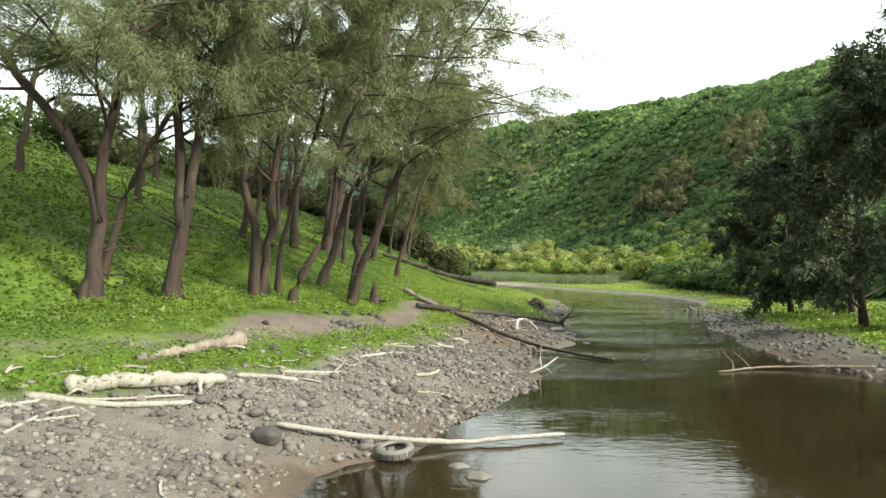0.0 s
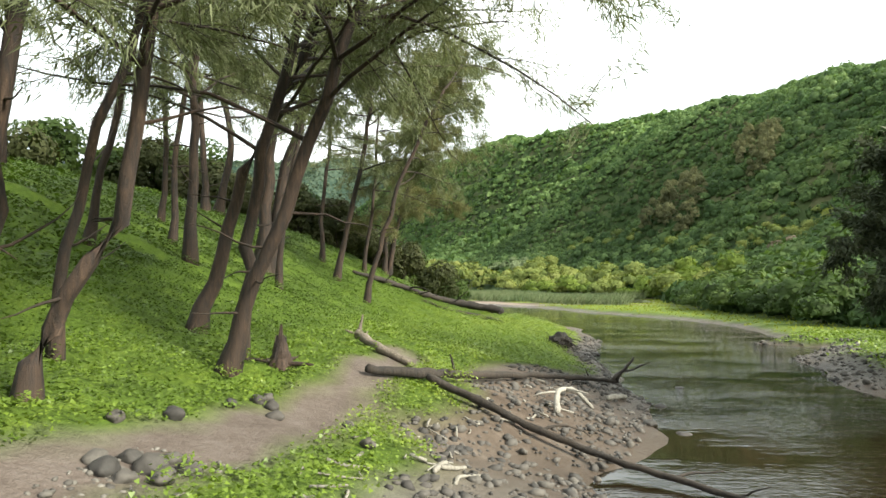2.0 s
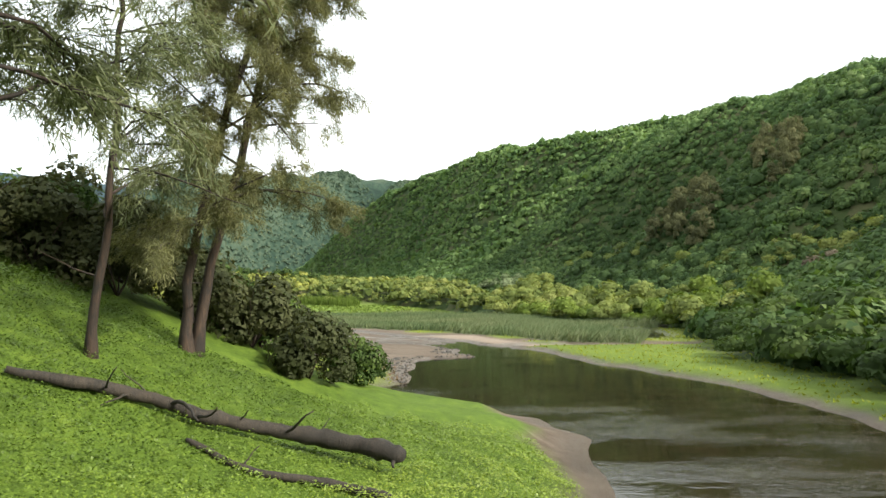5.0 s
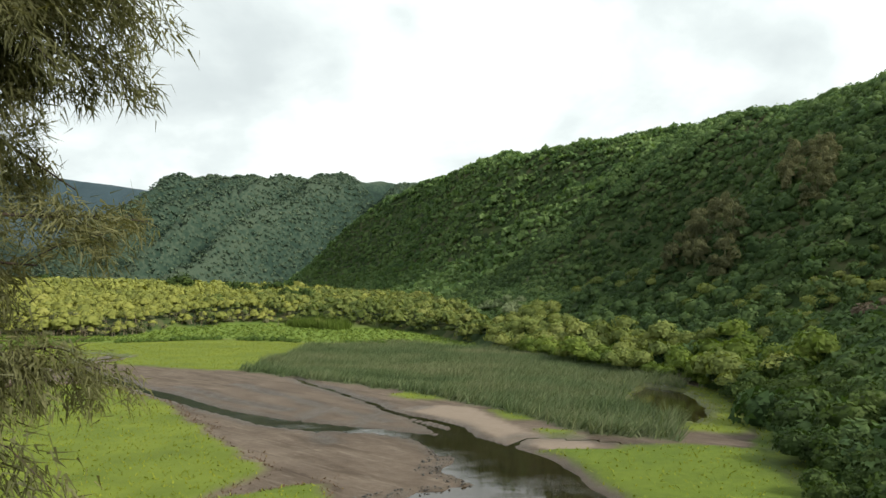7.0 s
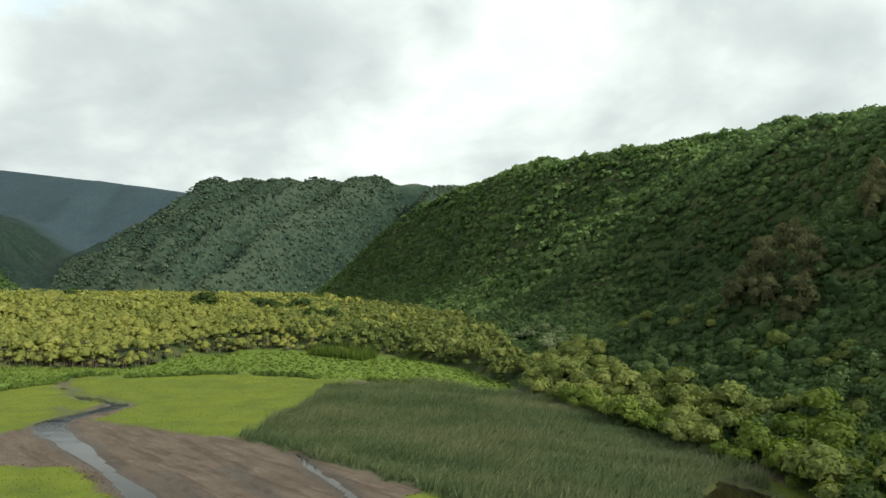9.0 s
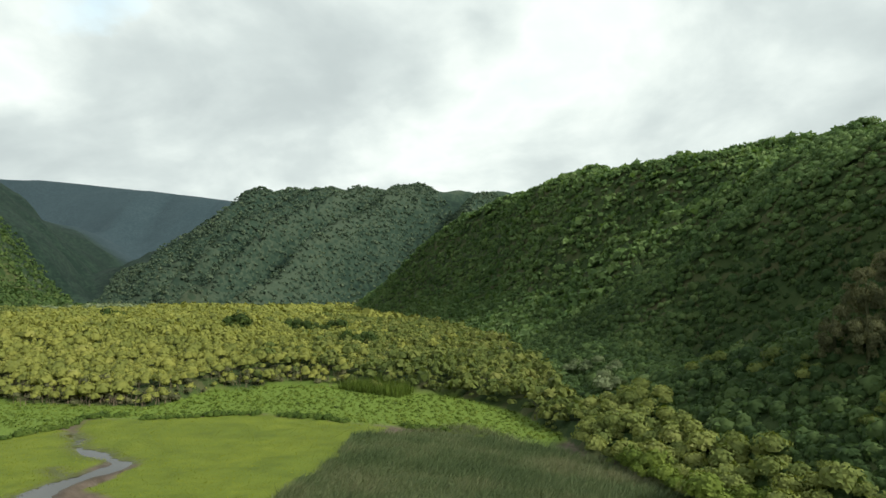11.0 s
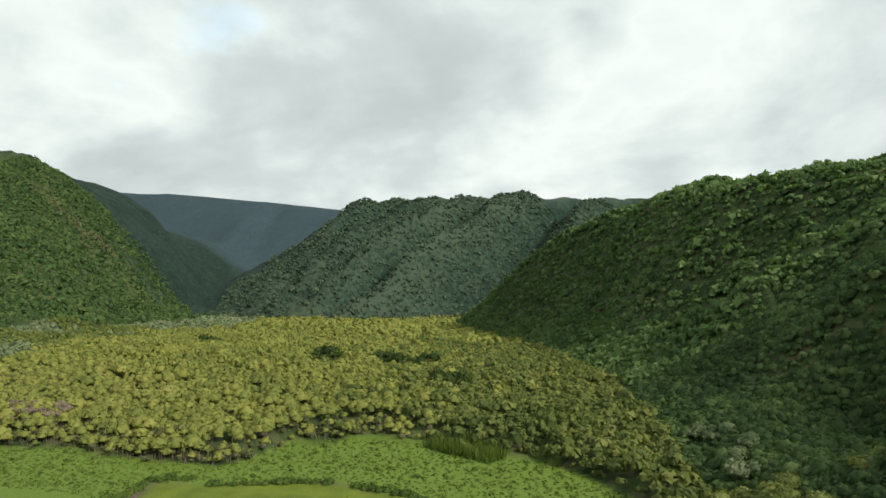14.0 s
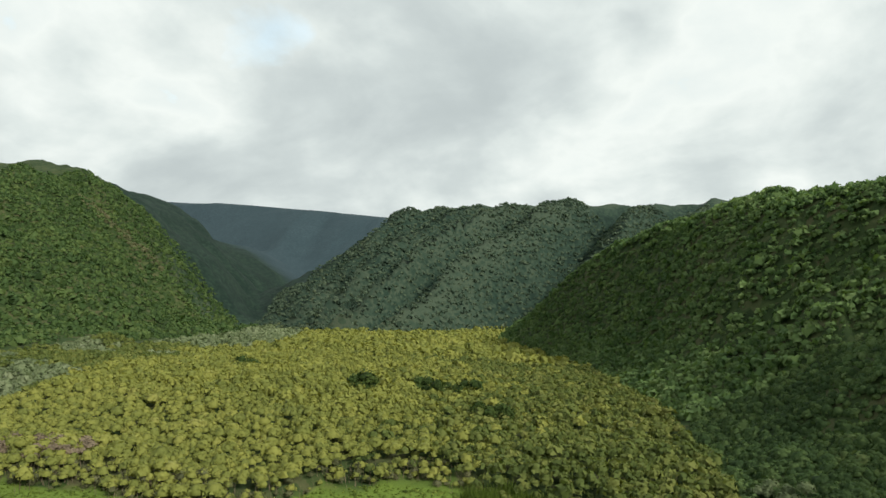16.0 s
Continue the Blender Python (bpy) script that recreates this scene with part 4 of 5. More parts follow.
tufts("mud_plants", "reddish brown low plants along the mud", x[keep], y[keep], 0.2, 0.1, RUSTY, rng, 0.6, category="plants")

# ---- making of single things ----
def part(name, me, mat, parent, label=""):
    if isinstance(me, bmesh.types.BMesh):
        data = bpy.data.meshes.new(name)
        me.to_mesh(data)
        me.free()
        me = data
    if mat is not None and not me.materials:
        me.materials.append(mat)
    ob = new(name, me)
    ob.parent = parent
    if label:
        ob["label"] = label
    return ob


def thing(name, place, label, category, group=""):
    ob = new(name)
    ob.location = place
    ob.empty_display_size = 0.2
    return tagged(ob, label, category, group)


def smooth_line(points, count):
    """A Catmull-Rom line through the points."""
    p = np.array(points, float)
    p = np.vstack([2 * p[0] - p[1], p, 2 * p[-1] - p[-2]])
    u = np.linspace(0, len(points) - 1 - 1e-6, count)
    i = u.astype(int)
    t = (u - i)[:, None]
    a, b, c, d = p[i], p[i + 1], p[i + 2], p[i + 3]
    return 0.5 * (2 * b + (c - a) * t + (2 * a - 5 * b + 4 * c - d) * t**2 + (3 * b - a - 3 * c + d) * t**3)


class Tubes:
    """Gathers tapered, bent tubes into one mesh."""

    def __init__(self):
        self.co, self.faces, self.n = [], [], 0

    def add(self, line, radii, sides=8, flare=None, lumpy=0.0, rng=None, caps=False):
        line, radii = np.asarray(line, float), np.asarray(radii, float)
        m = len(line)
        way = np.gradient(line, axis=0)
        way /= np.linalg.norm(way, axis=1)[:, None] + 1e-9
        ref = np.where(np.abs(way[:, 2:3]) > 0.9, (1.0, 0, 0), (0, 0, 1.0))
        side = np.cross(way, ref)
        side /= np.linalg.norm(side, axis=1)[:, None]
        up = np.cross(side, way)
        a = np.linspace(0, 2 * np.pi, sides, endpoint=False)
        r = radii[:, None] * np.ones(sides)
        if flare is not None:
            r = r * (1 + flare[:, None] * (0.5 + 0.5 * np.cos(a * 4 + 1)))
        if lumpy and rng is not None:
            r = r * (1 + lumpy * rng.normal(size=r.shape))
        ring = line[:, None] + r[..., None] * (np.cos(a)[None, :, None] * side[:, None] + np.sin(a)[None, :, None] * up[:, None])
        self.co.append(ring.reshape(-1, 3))
        i = np.arange(m * sides).reshape(m, sides) + self.n
        j = np.roll(i, -1, axis=1)
        self.faces.extend(np.stack([i[:-1], j[:-1], j[1:], i[1:]], -1).reshape(-1, 4).tolist())
        if caps:
            self.faces.append(i[0][::-1].tolist())
            self.faces.append(i[-1].tolist())
        self.n += m * sides

    def mesh(self, name, origin=(0, 0, 0)):
        me = bpy.data.meshes.new(name)
        me.from_pydata(np.concatenate(self.co) - np.asarray(origin, float), [], self.faces)
        me.polygons.foreach_set("use_smooth", np.ones(len(me.polygons), bool))
        return me


def blades(start, way, length, width, rng):
    """Thin three-cornered needles from start along way."""
    side = np.cross(way, rng.normal(size=way.shape))
    side /= np.linalg.norm(side, axis=1)[:, None] + 1e-9
    s = side * width[:, None]
    tip = start + way * length[:, None]
    return np.stack([start - s, start + s, tip], 1)


def grown(rng, start, way, length, droop, count=7, wobble=0.12):
    """A bent limb: the line of a shoot that leans on under its weight."""
    line, p, d = [np.array(start, float)], np.array(start, float), np.array(way, float)
    for k in range(count - 1):
        d = d + rng.normal(size=3) * wobble + np.array((0, 0, -droop))
        d /= np.linalg.norm(d)
        p = p + d * length / (count - 1)
        line.append(p)
    return np.array(line)


def ironwood(base, stems, radius, top, rng, label, group="", spread=1.0, low=0.33, limbs=15, lean=(0.25, -0.1), needles=23, droop=0.06, width=0.017, leaves=None, short=1.0):
    """A she-oak: bent bare stems, thin limbs and hanging sprays of needles."""
    tree = thing("she_oak_tree", base, label, "tree", group)
    starts, ways, lens, shade = [], [], [], []
    for line in stems:
        line = [np.array(p, float) for p in line]
        d = (line[-1] - line[-2]) / np.linalg.norm(line[-1] - line[-2])
        while line[-1][2] < top:
            d = d + np.array((rng.normal() * 0.16, rng.normal() * 0.16, 0.22))
            d /= np.linalg.norm(d)
            line.append(line[-1] + d * 1.7)
        stem = smooth_line(line, 22)
        stem[1:-1] += rng.normal(size=(20, 3)) * (0.045, 0.045, 0.0)
        stem[0, 2] -= 0.25
        u = np.linspace(0, 1, 22)
        r = 0.6 * radius * (1 - u) ** 0.75 * rng.uniform(0.85, 1.05) + 0.025
        tubes = Tubes()
        tubes.add(stem, r * (1 + 0.45 * np.exp(-u * 30)), 10, 0.3 * np.exp(-u * 22), 0.05, rng)
        trunk = part("trunk", tubes.mesh("trunk", base), BARK, tree)
        for k in range(limbs):
            f = low + (1 - low) * (k + rng.uniform(0, 1)) / limbs
            i = min(int(f * 21), 20)
            a = rng.uniform(0, 6.283)
            way = np.array((math.cos(a) + lean[0], math.sin(a) + lean[1], rng.uniform(0.15, 0.9)))
            way /= np.linalg.norm(way)
            long = spread * rng.uniform(1.6, 4.2) * (1.25 - 0.75 * (f - low) / (1 - low))
            limb = grown(rng, stem[i], way, long, droop)
            tubes = Tubes()
            tubes.add(limb, np.linspace(max(r[i] * 0.45, 0.022), 0.012, 7), 5)
            for q in range(rng.integers(7, 11)):
                v = rng.uniform(0.25, 1.0)
                at = limb[min(int(v * 6), 5)] * (1 - (v * 6) % 1) + limb[min(int(v * 6) + 1, 6)] * ((v * 6) % 1)
                tw = (limb[-1] - limb[0]) / long + rng.normal(size=3) * 0.65 + (0, 0, 0.1)
                tw /= np.linalg.norm(tw)
                twig = grown(rng, at, tw, rng.uniform(0.5, 1.3) * spread ** 0.5, droop * 2.2, 5, 0.2)
                tubes.add(twig, np.linspace(0.012, 0.005, 5), 3)
                for w in (1, 2, 3, 4):
                    n = needles
                    starts.append(twig[w] + rng.normal(size=(n, 3)) * 0.13)
                    b = 0.55 * (twig[w] - twig[w - 1]) / np.linalg.norm(twig[w] - twig[w - 1]) + rng.normal(size=(n, 3)) * 0.42 + (0, 0, -0.35)
                    ways.append(b / np.linalg.norm(b, axis=1)[:, None])
                    lens.append(short * rng.uniform(0.14, 0.4, n))
                    shade.append(np.full(n, rng.uniform(0, 1)))
            part("limb", tubes.mesh("limb", base), BARK, trunk)
        for k in range(4):
            f = rng.uniform(0.12, max(low, 0.3))
            a = rng.uniform(0, 6.283)
            dead = grown(rng, stem[int(f * 21)], (math.cos(a), math.sin(a), rng.uniform(0.0, 0.5)), rng.uniform(0.6, 2.0), 0.02, 6, 0.2)
            tubes = Tubes()
            tubes.add(dead, np.linspace(0.03, 0.006, 6), 4)
            part("dead_branch", tubes.mesh("dead_branch", base), BARK, trunk)
    starts, ways, lens = np.concatenate(starts), np.concatenate(ways), np.concatenate(lens)
    part("crown", joined("crown", blades(starts, ways, lens, width * rng.uniform(0.6, 1.3, len(lens)), rng) - np.array(base), np.concatenate(shade), leaves or NEEDLES), None, tree)
    return tree


BARK = bark("she_oak_bark", [(0.36, (0.0042, 0.0026, 0.0018)), (0.52, (0.0125, 0.0072, 0.0045)), (0.66, (0.036, 0.02, 0.0112)), (0.82, (0.105, 0.067, 0.042))])
NEEDLES = foliage("she_oak_needles", [(0.1, (0.046, 0.058, 0.028)), (0.5, (0.115, 0.132, 0.066)), (0.9, (0.2, 0.21, 0.115))], (0.95, 1.0, 0.55), 0.4, 0.55, 0.2, 0.2, 0)

OLIVE_NEEDLES = foliage("olive_needles", [(0.1, (0.055, 0.058, 0.026)), (0.5, (0.122, 0.126, 0.056)), (0.9, (0.21, 0.205, 0.1))], (1.0, 0.95, 0.5), 0.5, 0.55, 0.2, 0.2, 0)
# needles darkened for the far bank: its shade is painted in
SHADE_NEEDLES = foliage("shaded_needles", [(0.1, (0.015, 0.021, 0.011)), (0.5, (0.036, 0.047, 0.024)), (0.9, (0.075, 0.086, 0.046))], (0.95, 1.0, 0.55), 0.2, 0.6, 0.2, 0.2, 0)


# ---- the trees on the near bank ----
BANK = "she-oak trees on the grassy bank"
FORKED, LEANING, SLIM = "tall she-oak with forked dark trunk and hanging needles", "leaning she-oak with bare reddish trunk on the grass", "slim she-oak with feathery grey-green crown"
tr = np.random.default_rng(21)


def bank_tree(label, radius, top, *stems, **more):
    x, y, _ = stems[0][0]
    base = (x, y, float(height(x, y)))
    if y < 31:
        more.update(needles=29, width=0.0125, short=0.85)
        more["limbs"], more["low"] = int(more.get("limbs", 15) * 1.4), min(more.get("low", 0.33), 0.37)
    lines = [[(px, py, float(height(px, py)) if n == 0 else pz) for n, (px, py, pz) in enumerate(s)] for s in stems]
    return ironwood(base, lines, radius, top, tr, label, BANK, **more)


bank_tree(FORKED, 0.27, 14, [(-8.9, 17.9, 2.4), (-8.7, 17.9, 3.5), (-8.5, 17.8, 6.1), (-8.1, 17.7, 7.8), (-7.6, 17.7, 9.9)], [(-8.75, 17.9, 2.4), (-8.75, 17.9, 4.9), (-9.4, 17.9, 6.4), (-10.1, 17.9, 7.4)], limbs=18, low=0.38)
bank_tree(SLIM, 0.15, 12, [(-9.5, 19.7, 2.9), (-8.9, 19.7, 4.9), (-8.2, 19.6, 6.3), (-7.5, 19.6, 7.6)], limbs=15, low=0.4)
bank_tree(FORKED, 0.27, 15, [(-7.4, 19.6, 2.2), (-7.2, 19.6, 3.6), (-7.05, 19.5, 5.7), (-7.3, 19.5, 7.6), (-7.0, 19.4, 10.5)], [(-7.35, 19.7, 2.2), (-7.1, 19.6, 4.4), (-6.7, 19.5, 6.5), (-6.4, 19.5, 8.6), (-5.7, 19.4, 10.4)], limbs=18, low=0.38)
bank_tree(FORKED, 0.22, 14, [(-5.95, 23.1, 2.2), (-6.0, 23.0, 4.6), (-6.4, 22.9, 6.7), (-6.8, 22.9, 8.4)], [(-5.75, 23.2, 2.2), (-5.6, 23.2, 3.4), (-5.4, 23.1, 5.2), (-5.1, 23.1, 7.9), (-4.7, 23.0, 10.0)], limbs=17, low=0.4)
bank_tree(SLIM, 0.14, 14, [(-5.7, 25.2, 2.2), (-5.55, 25.2, 4.1), (-4.9, 25.1, 6.2), (-4.1, 25.1, 8.9)], low=0.5)
bank_tree(LEANING, 0.18, 14, [(-4.6, 22.6, 2.0), (-4.0, 22.6, 3.3), (-3.2, 22.5, 4.9), (-3.1, 22.5, 7.2), (-2.0, 22.4, 9.6)], limbs=16, lean=(0.6, 0), low=0.5)
bank_tree(LEANING, 0.21, 15, [(-3.2, 26.5, 1.8), (-2.8, 26.5, 3.1), (-2.2, 26.4, 4.6), (-1.6, 26.3, 6.2), (-1.0, 26.3, 8.0), (-0.4, 26.2, 9.5)], limbs=19, lean=(0.75, -0.1), spread=1.75, low=0.45)
bank_tree(FORKED, 0.2, 15, [(-3.3, 27.6, 2.0), (-3.05, 27.6, 3.4), (-3.05, 27.6, 4.6), (-2.8, 27.5, 6.2), (-2.3, 27.5, 8.0), (-1.9, 27.4, 9.4)], limbs=15, lean=(0.5, 0), low=0.48)
bank_tree(LEANING, 0.25, 16, [(-4.9, 29.6, 2.2), (-4.4, 29.6, 3.7), (-4.0, 29.5, 5.2), (-3.4, 29.4, 6.8), (-2.6, 29.4, 8.4), (-2.0, 29.3, 9.8)], limbs=19, lean=(0.75, -0.1), spread=1.75, low=0.45)
bank_tree(SLIM, 0.19, 17, [(-11.5, 43.5, 6.2), (-11.2, 43.3, 8.8), (-11.3, 43.1, 12.2), (-11.4, 43.0, 14.3)], limbs=22, low=0.3, spread=1.15)
bank_tree(FORKED, 0.46, 18, [(-6.9, 43.6, 4.1), (-6.9, 43.6, 6.9), (-6.6, 43.5, 10.2), (-6.1, 43.4, 12.6)], [(-6.7, 43.9, 4.1), (-6.3, 43.9, 7.5), (-5.4, 43.8, 11.0)], limbs=26, low=0.3)
bank_tree(SLIM, 0.17, 18, [(-6.2, 54.2, 4.8), (-6.2, 54.2, 8.3), (-5.7, 53.9, 12.9), (-5.4, 53.7, 15.5)], limbs=22, low=0.3, spread=1.15)
bank_tree(LEANING, 0.24, 18, [(-4.8, 50.6, 3.8), (-4.2, 50.4, 6.4), (-3.5, 50.2, 9.6), (-3.1, 50.1, 12)], limbs=22, low=0.3, spread=1.15)
bank_tree(LEANING, 0.17, 15, [(-2.8, 47.5, 2.6), (-2.3, 47.5, 4.9), (-1.6, 47.4, 7.1), (-1.0, 47.3, 9.0), (-0.2, 47.2, 10.7)], limbs=16, lean=(0.5, 0))
bank_tree(SLIM, 0.16, 17, [(-4.1, 57.8, 4.3), (-3.75, 57.5, 7.4), (-3.3, 57.3, 10.6), (-3.2, 57.1, 13.7)], limbs=22, low=0.3, spread=1.15)
bank_tree(FORKED, 0.24, 20, [(-3.1, 62.5, 3.4), (-3.0, 62.4, 6.4), (-2.5, 62.3, 9.6), (-1.6, 62.0, 12.9), (-0.2, 61.8, 16)], [(-2.9, 62.8, 3.4), (-2.4, 62.8, 7.2), (-1.4, 62.6, 10.6), (-0.6, 62.4, 14.0)], limbs=44, lean=(0.25, -0.2), spread=1.05, needles=64, width=0.013, short=0.75, low=0.2, droop=0.11, leaves=OLIVE_NEEDLES)
bank_tree(FORKED, 0.32, 19, [(-12.9, 53.3, 7.6), (-13.0, 53.0, 11.7), (-13.6, 52.7, 16.9)], [(-12.5, 54.2, 7.6), (-11.8, 54.2, 12.1), (-12.6, 54.3, 15.9)], limbs=20)
bank_tree(SLIM, 0.24, 15, [(-7.6, 36.6, 4.2), (-7.4, 36.3, 8.5), (-7.5, 36.3, 9.7)], limbs=18)
bank_tree(SLIM, 0.24, 17, [(-15.6, 36.0, 7.3), (-15.5, 35.8, 11.0), (-15.6, 35.7, 14.3)], limbs=16)
bank_tree(SLIM, 0.2, 18, [(-16.9, 40.9, 8.4), (-16.7, 40.6, 13.5)], limbs=9)
bank_tree(SLIM, 0.22, 15, [(-17.1, 28.0, 7.0), (-16.7, 27.9, 9.2), (-16.2, 27.8, 11.5)], limbs=10)
bank_tree(SLIM, 0.18, 15, [(-13.5, 31.0, 6.0), (-13.3, 31.0, 9.2), (-13.6, 31.0, 12)], limbs=10)
bank_tree(LEANING, 0.18, 15, [(-9.5, 33.5, 4.2), (-9.0, 33.4, 7.2), (-8.2, 33.2, 10)], limbs=10)
bank_tree(SLIM, 0.16, 16, [(-9.0, 38.5, 4.6), (-8.9, 38.5, 8.2), (-8.5, 38.4, 11)], limbs=10)
bank_tree(SLIM, 0.15, 17, [(-5.4, 40.0, 2.9), (-5.2, 40.0, 6.2), (-4.5, 39.9, 10)], limbs=10)
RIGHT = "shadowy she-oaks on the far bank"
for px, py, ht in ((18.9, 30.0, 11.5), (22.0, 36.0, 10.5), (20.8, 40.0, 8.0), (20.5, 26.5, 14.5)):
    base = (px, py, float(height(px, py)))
    ironwood(base, [[base, (px - 0.3, py, 4.0), (px - 0.1, py + 0.2, 7.5)]], 0.24, ht, tr, "dense she-oak hanging low over the water, darkened for shade", RIGHT, spread=1.15, low=0.06, limbs=34, lean=(-0.05, -0.1), needles=30, width=0.055, leaves=SHADE_NEEDLES)

# ---- the near bank: leaves, stones, driftwood ----
br = np.random.default_rng(33)
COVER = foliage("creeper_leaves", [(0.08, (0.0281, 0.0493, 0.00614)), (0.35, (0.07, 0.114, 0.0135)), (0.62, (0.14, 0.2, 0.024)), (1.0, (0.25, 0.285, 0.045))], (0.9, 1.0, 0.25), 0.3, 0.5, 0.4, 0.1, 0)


def creepers(name, label, count, x0, x1, y0, y1, size, lift):
    """Small leaves at all tilts over the grassy ground."""
    x, y = strewn(br, count, x0, x1, y0, y1, "grass", 0.35)
    n = len(x)
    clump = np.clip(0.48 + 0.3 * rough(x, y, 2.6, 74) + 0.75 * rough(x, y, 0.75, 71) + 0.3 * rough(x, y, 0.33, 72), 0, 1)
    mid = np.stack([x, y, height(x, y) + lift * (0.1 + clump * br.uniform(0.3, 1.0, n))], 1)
    face = br.normal(size=(n, 3)) * 0.4 + (0, 0, 1)
    face /= np.linalg.norm(face, axis=1)[:, None]
    side = np.cross(face, br.normal(size=(n, 3)))
    side /= np.linalg.norm(side, axis=1)[:, None]
    up = np.cross(face, side)
    s = (size * br.uniform(0.6, 1.4, n))[:, None]
    corners = np.stack([mid - side * s * 0.85 - up * s * 0.5, mid + side * s * 0.85 - up * s * 0.5, mid + up * s * 1.1 - face * s * 0.3], 1)
    # yellower by the water; tree shade inland and in hollows painted into tone
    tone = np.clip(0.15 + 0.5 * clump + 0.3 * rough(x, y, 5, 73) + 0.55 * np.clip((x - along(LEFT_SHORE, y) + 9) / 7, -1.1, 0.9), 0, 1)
    return tagged(new(name, joined(name, corners, tone, COVER)), label, "ground cover", kind="stuff")


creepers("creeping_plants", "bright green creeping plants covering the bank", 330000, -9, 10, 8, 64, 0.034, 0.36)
creepers("creeping_plants", "creeping plants on the mound, darkened for tree shade", 120000, -26, -8, 8, 78, 0.06, 0.3)
creepers("bank_grass", "green plants on the opposite bank", 30000, 13, 30, 18, 60, 0.08, 0.14)

STONE = stone_mat("beach_stone", [(0.15, (0.02933, 0.02563, 0.02236)), (0.45, (0.07465, 0.06665, 0.05762)), (0.75, (0.1281, 0.117, 0.1015)), (1.0, (0.203, 0.1866, 0.16))])
LAVA = stone_mat("dark_stone", [(0.15, (0.021, 0.0189, 0.0168)), (0.6, (0.0595, 0.0525, 0.0455)), (1.0, (0.105, 0.0945, 0.0805))])


def pebble(rng, bumps=0.14):
    """A worn stone: a cube rounded off, 24 faces."""
    bm = bmesh.new()
    bmesh.ops.create_cube(bm, size=2)
    bmesh.ops.subdivide_edges(bm, edges=bm.edges, cuts=1, use_grid_fill=True)
    for v in bm.verts:
        v.co = v.co.normalized() * (1 + rng.normal() * bumps)
    co = np.array([v.co[:] for v in bm.verts])
    faces = np.array([[v.index for v in f.verts] for f in bm.faces])
    bm.free()
    return co, faces


PEBBLES = [pebble(br) for _ in range(10)]


def shard(rng):
    """A small broken stone, 20 faces."""
    bm = bmesh.new()
    bmesh.ops.create_icosphere(bm, subdivisions=1, radius=1)
    co = np.array([v.co[:] for v in bm.verts]) * (1 + rng.normal(size=(len(bm.verts), 1)) * 0.16)
    faces = np.array([[v.index for v in f.verts] for f in bm.faces])
    bm.free()
    return co, faces


SHARDS = [shard(br) for _ in range(12)]


def turned(co, size, rng, flat=0.6):
    a = rng.uniform(0, 6.283)
    m = np.array(Euler((rng.normal() * 0.25, rng.normal() * 0.25, a)).to_matrix())
    return (co * (rng.uniform(0.8, 1.3), rng.uniform(0.7, 1.0), flat * rng.uniform(0.75, 1.2))) @ m.T * size


def stone_bed(name, label, x, y, sizes, mat, forms=None):
    forms = forms or SHARDS
    co, faces, n = [], [], 0
    z = np.maximum(height(x, y), -0.12)
    for px, py, pz, s in zip(x, y, z, sizes):
        c, f = forms[br.integers(0, len(forms))]
        co.append(turned(c, s, br) + (px, py, pz + 0.12 * s))
        faces.append(f + n)
        n += len(c)
    me = bpy.data.meshes.new(name)
    me.from_pydata(np.concatenate(co), [], np.concatenate(faces).tolist())
    me.polygons.foreach_set("use_smooth", np.ones(len(me.polygons), bool))
    me.materials.append(mat)
    return tagged(new(name, me), label, "stones", kind="stuff")


def beach_places(count, y0, y1, d0, d1):
    y = br.uniform(y0, y1, count)
    d = br.uniform(d0, d1, count) + 0.5 * rough(y, y * 0, 3, 81)
    return along(LEFT_SHORE, y) - d, y


x, y = beach_places(9000, 3, 22, 0.2, 6.0)
keep = zones(x, y)["grass"] < 0.3
x, y = x[keep], y[keep]
stone_bed("beach_stones", "small grey-brown stones covering the beach", x, y, 0.02 + 0.05 * br.uniform(0, 1, len(x)) ** 2.0, STONE)
x, y = beach_places(700, 3, 21, 0.3, 6.0)
stone_bed("beach_stones", "rounded grey-brown cobbles on the beach", x, y, 0.04 + 0.07 * br.uniform(0, 1, len(x)) ** 2.2, STONE, PEBBLES)
x, y = beach_places(4200, 18, 58, 0.0, 4.4)
keep = ((y < 38) | (along(LEFT_SHORE, y) - x < 2.6)) & (zones(x, y)["grass"] < 0.3) & (zones(x, y)["path"] < 0.5)
stone_bed("shore_stones", "dark muddy stones along the shore", x[keep], y[keep], 0.04 + 0.1 * br.uniform(0, 1, keep.sum()) ** 2.5, LAVA)
y = br.uniform(18, 56, 1100)
x = along(RIGHT_SHORE, y) + br.uniform(-0.3, 3.2, 1100)
stone_bed("far_bank_stones", "dark stones on the opposite shore", x, y, 0.05 + 0.12 * br.uniform(0, 1, 1100) ** 2.5, LAVA)
y = br.uniform(83, 120, 500)
x = along(LEFT_SHORE, y) - br.uniform(0, 2.5, 500)
keep = zones(x, y)["meadow"] < 0.2
stone_bed("mud_stones", "dark lumps along the muddy edge", x[keep], y[keep], 0.06 + 0.12 * br.uniform(0, 1, keep.sum()) ** 2, LAVA)

WHITE_WOOD = bark("bleached_driftwood", [(0.3, (0.09072, 0.07848, 0.06199)), (0.5, (0.1858, 0.1692, 0.1404)), (0.75, (0.2808, 0.2642, 0.2311))], 1.6)
GREY_WOOD = bark("weathered_wood", [(0.3, (0.0325, 0.026, 0.0195)), (0.5, (0.0975, 0.078, 0.0585)), (0.75, (0.215, 0.182, 0.143))], 1.4)
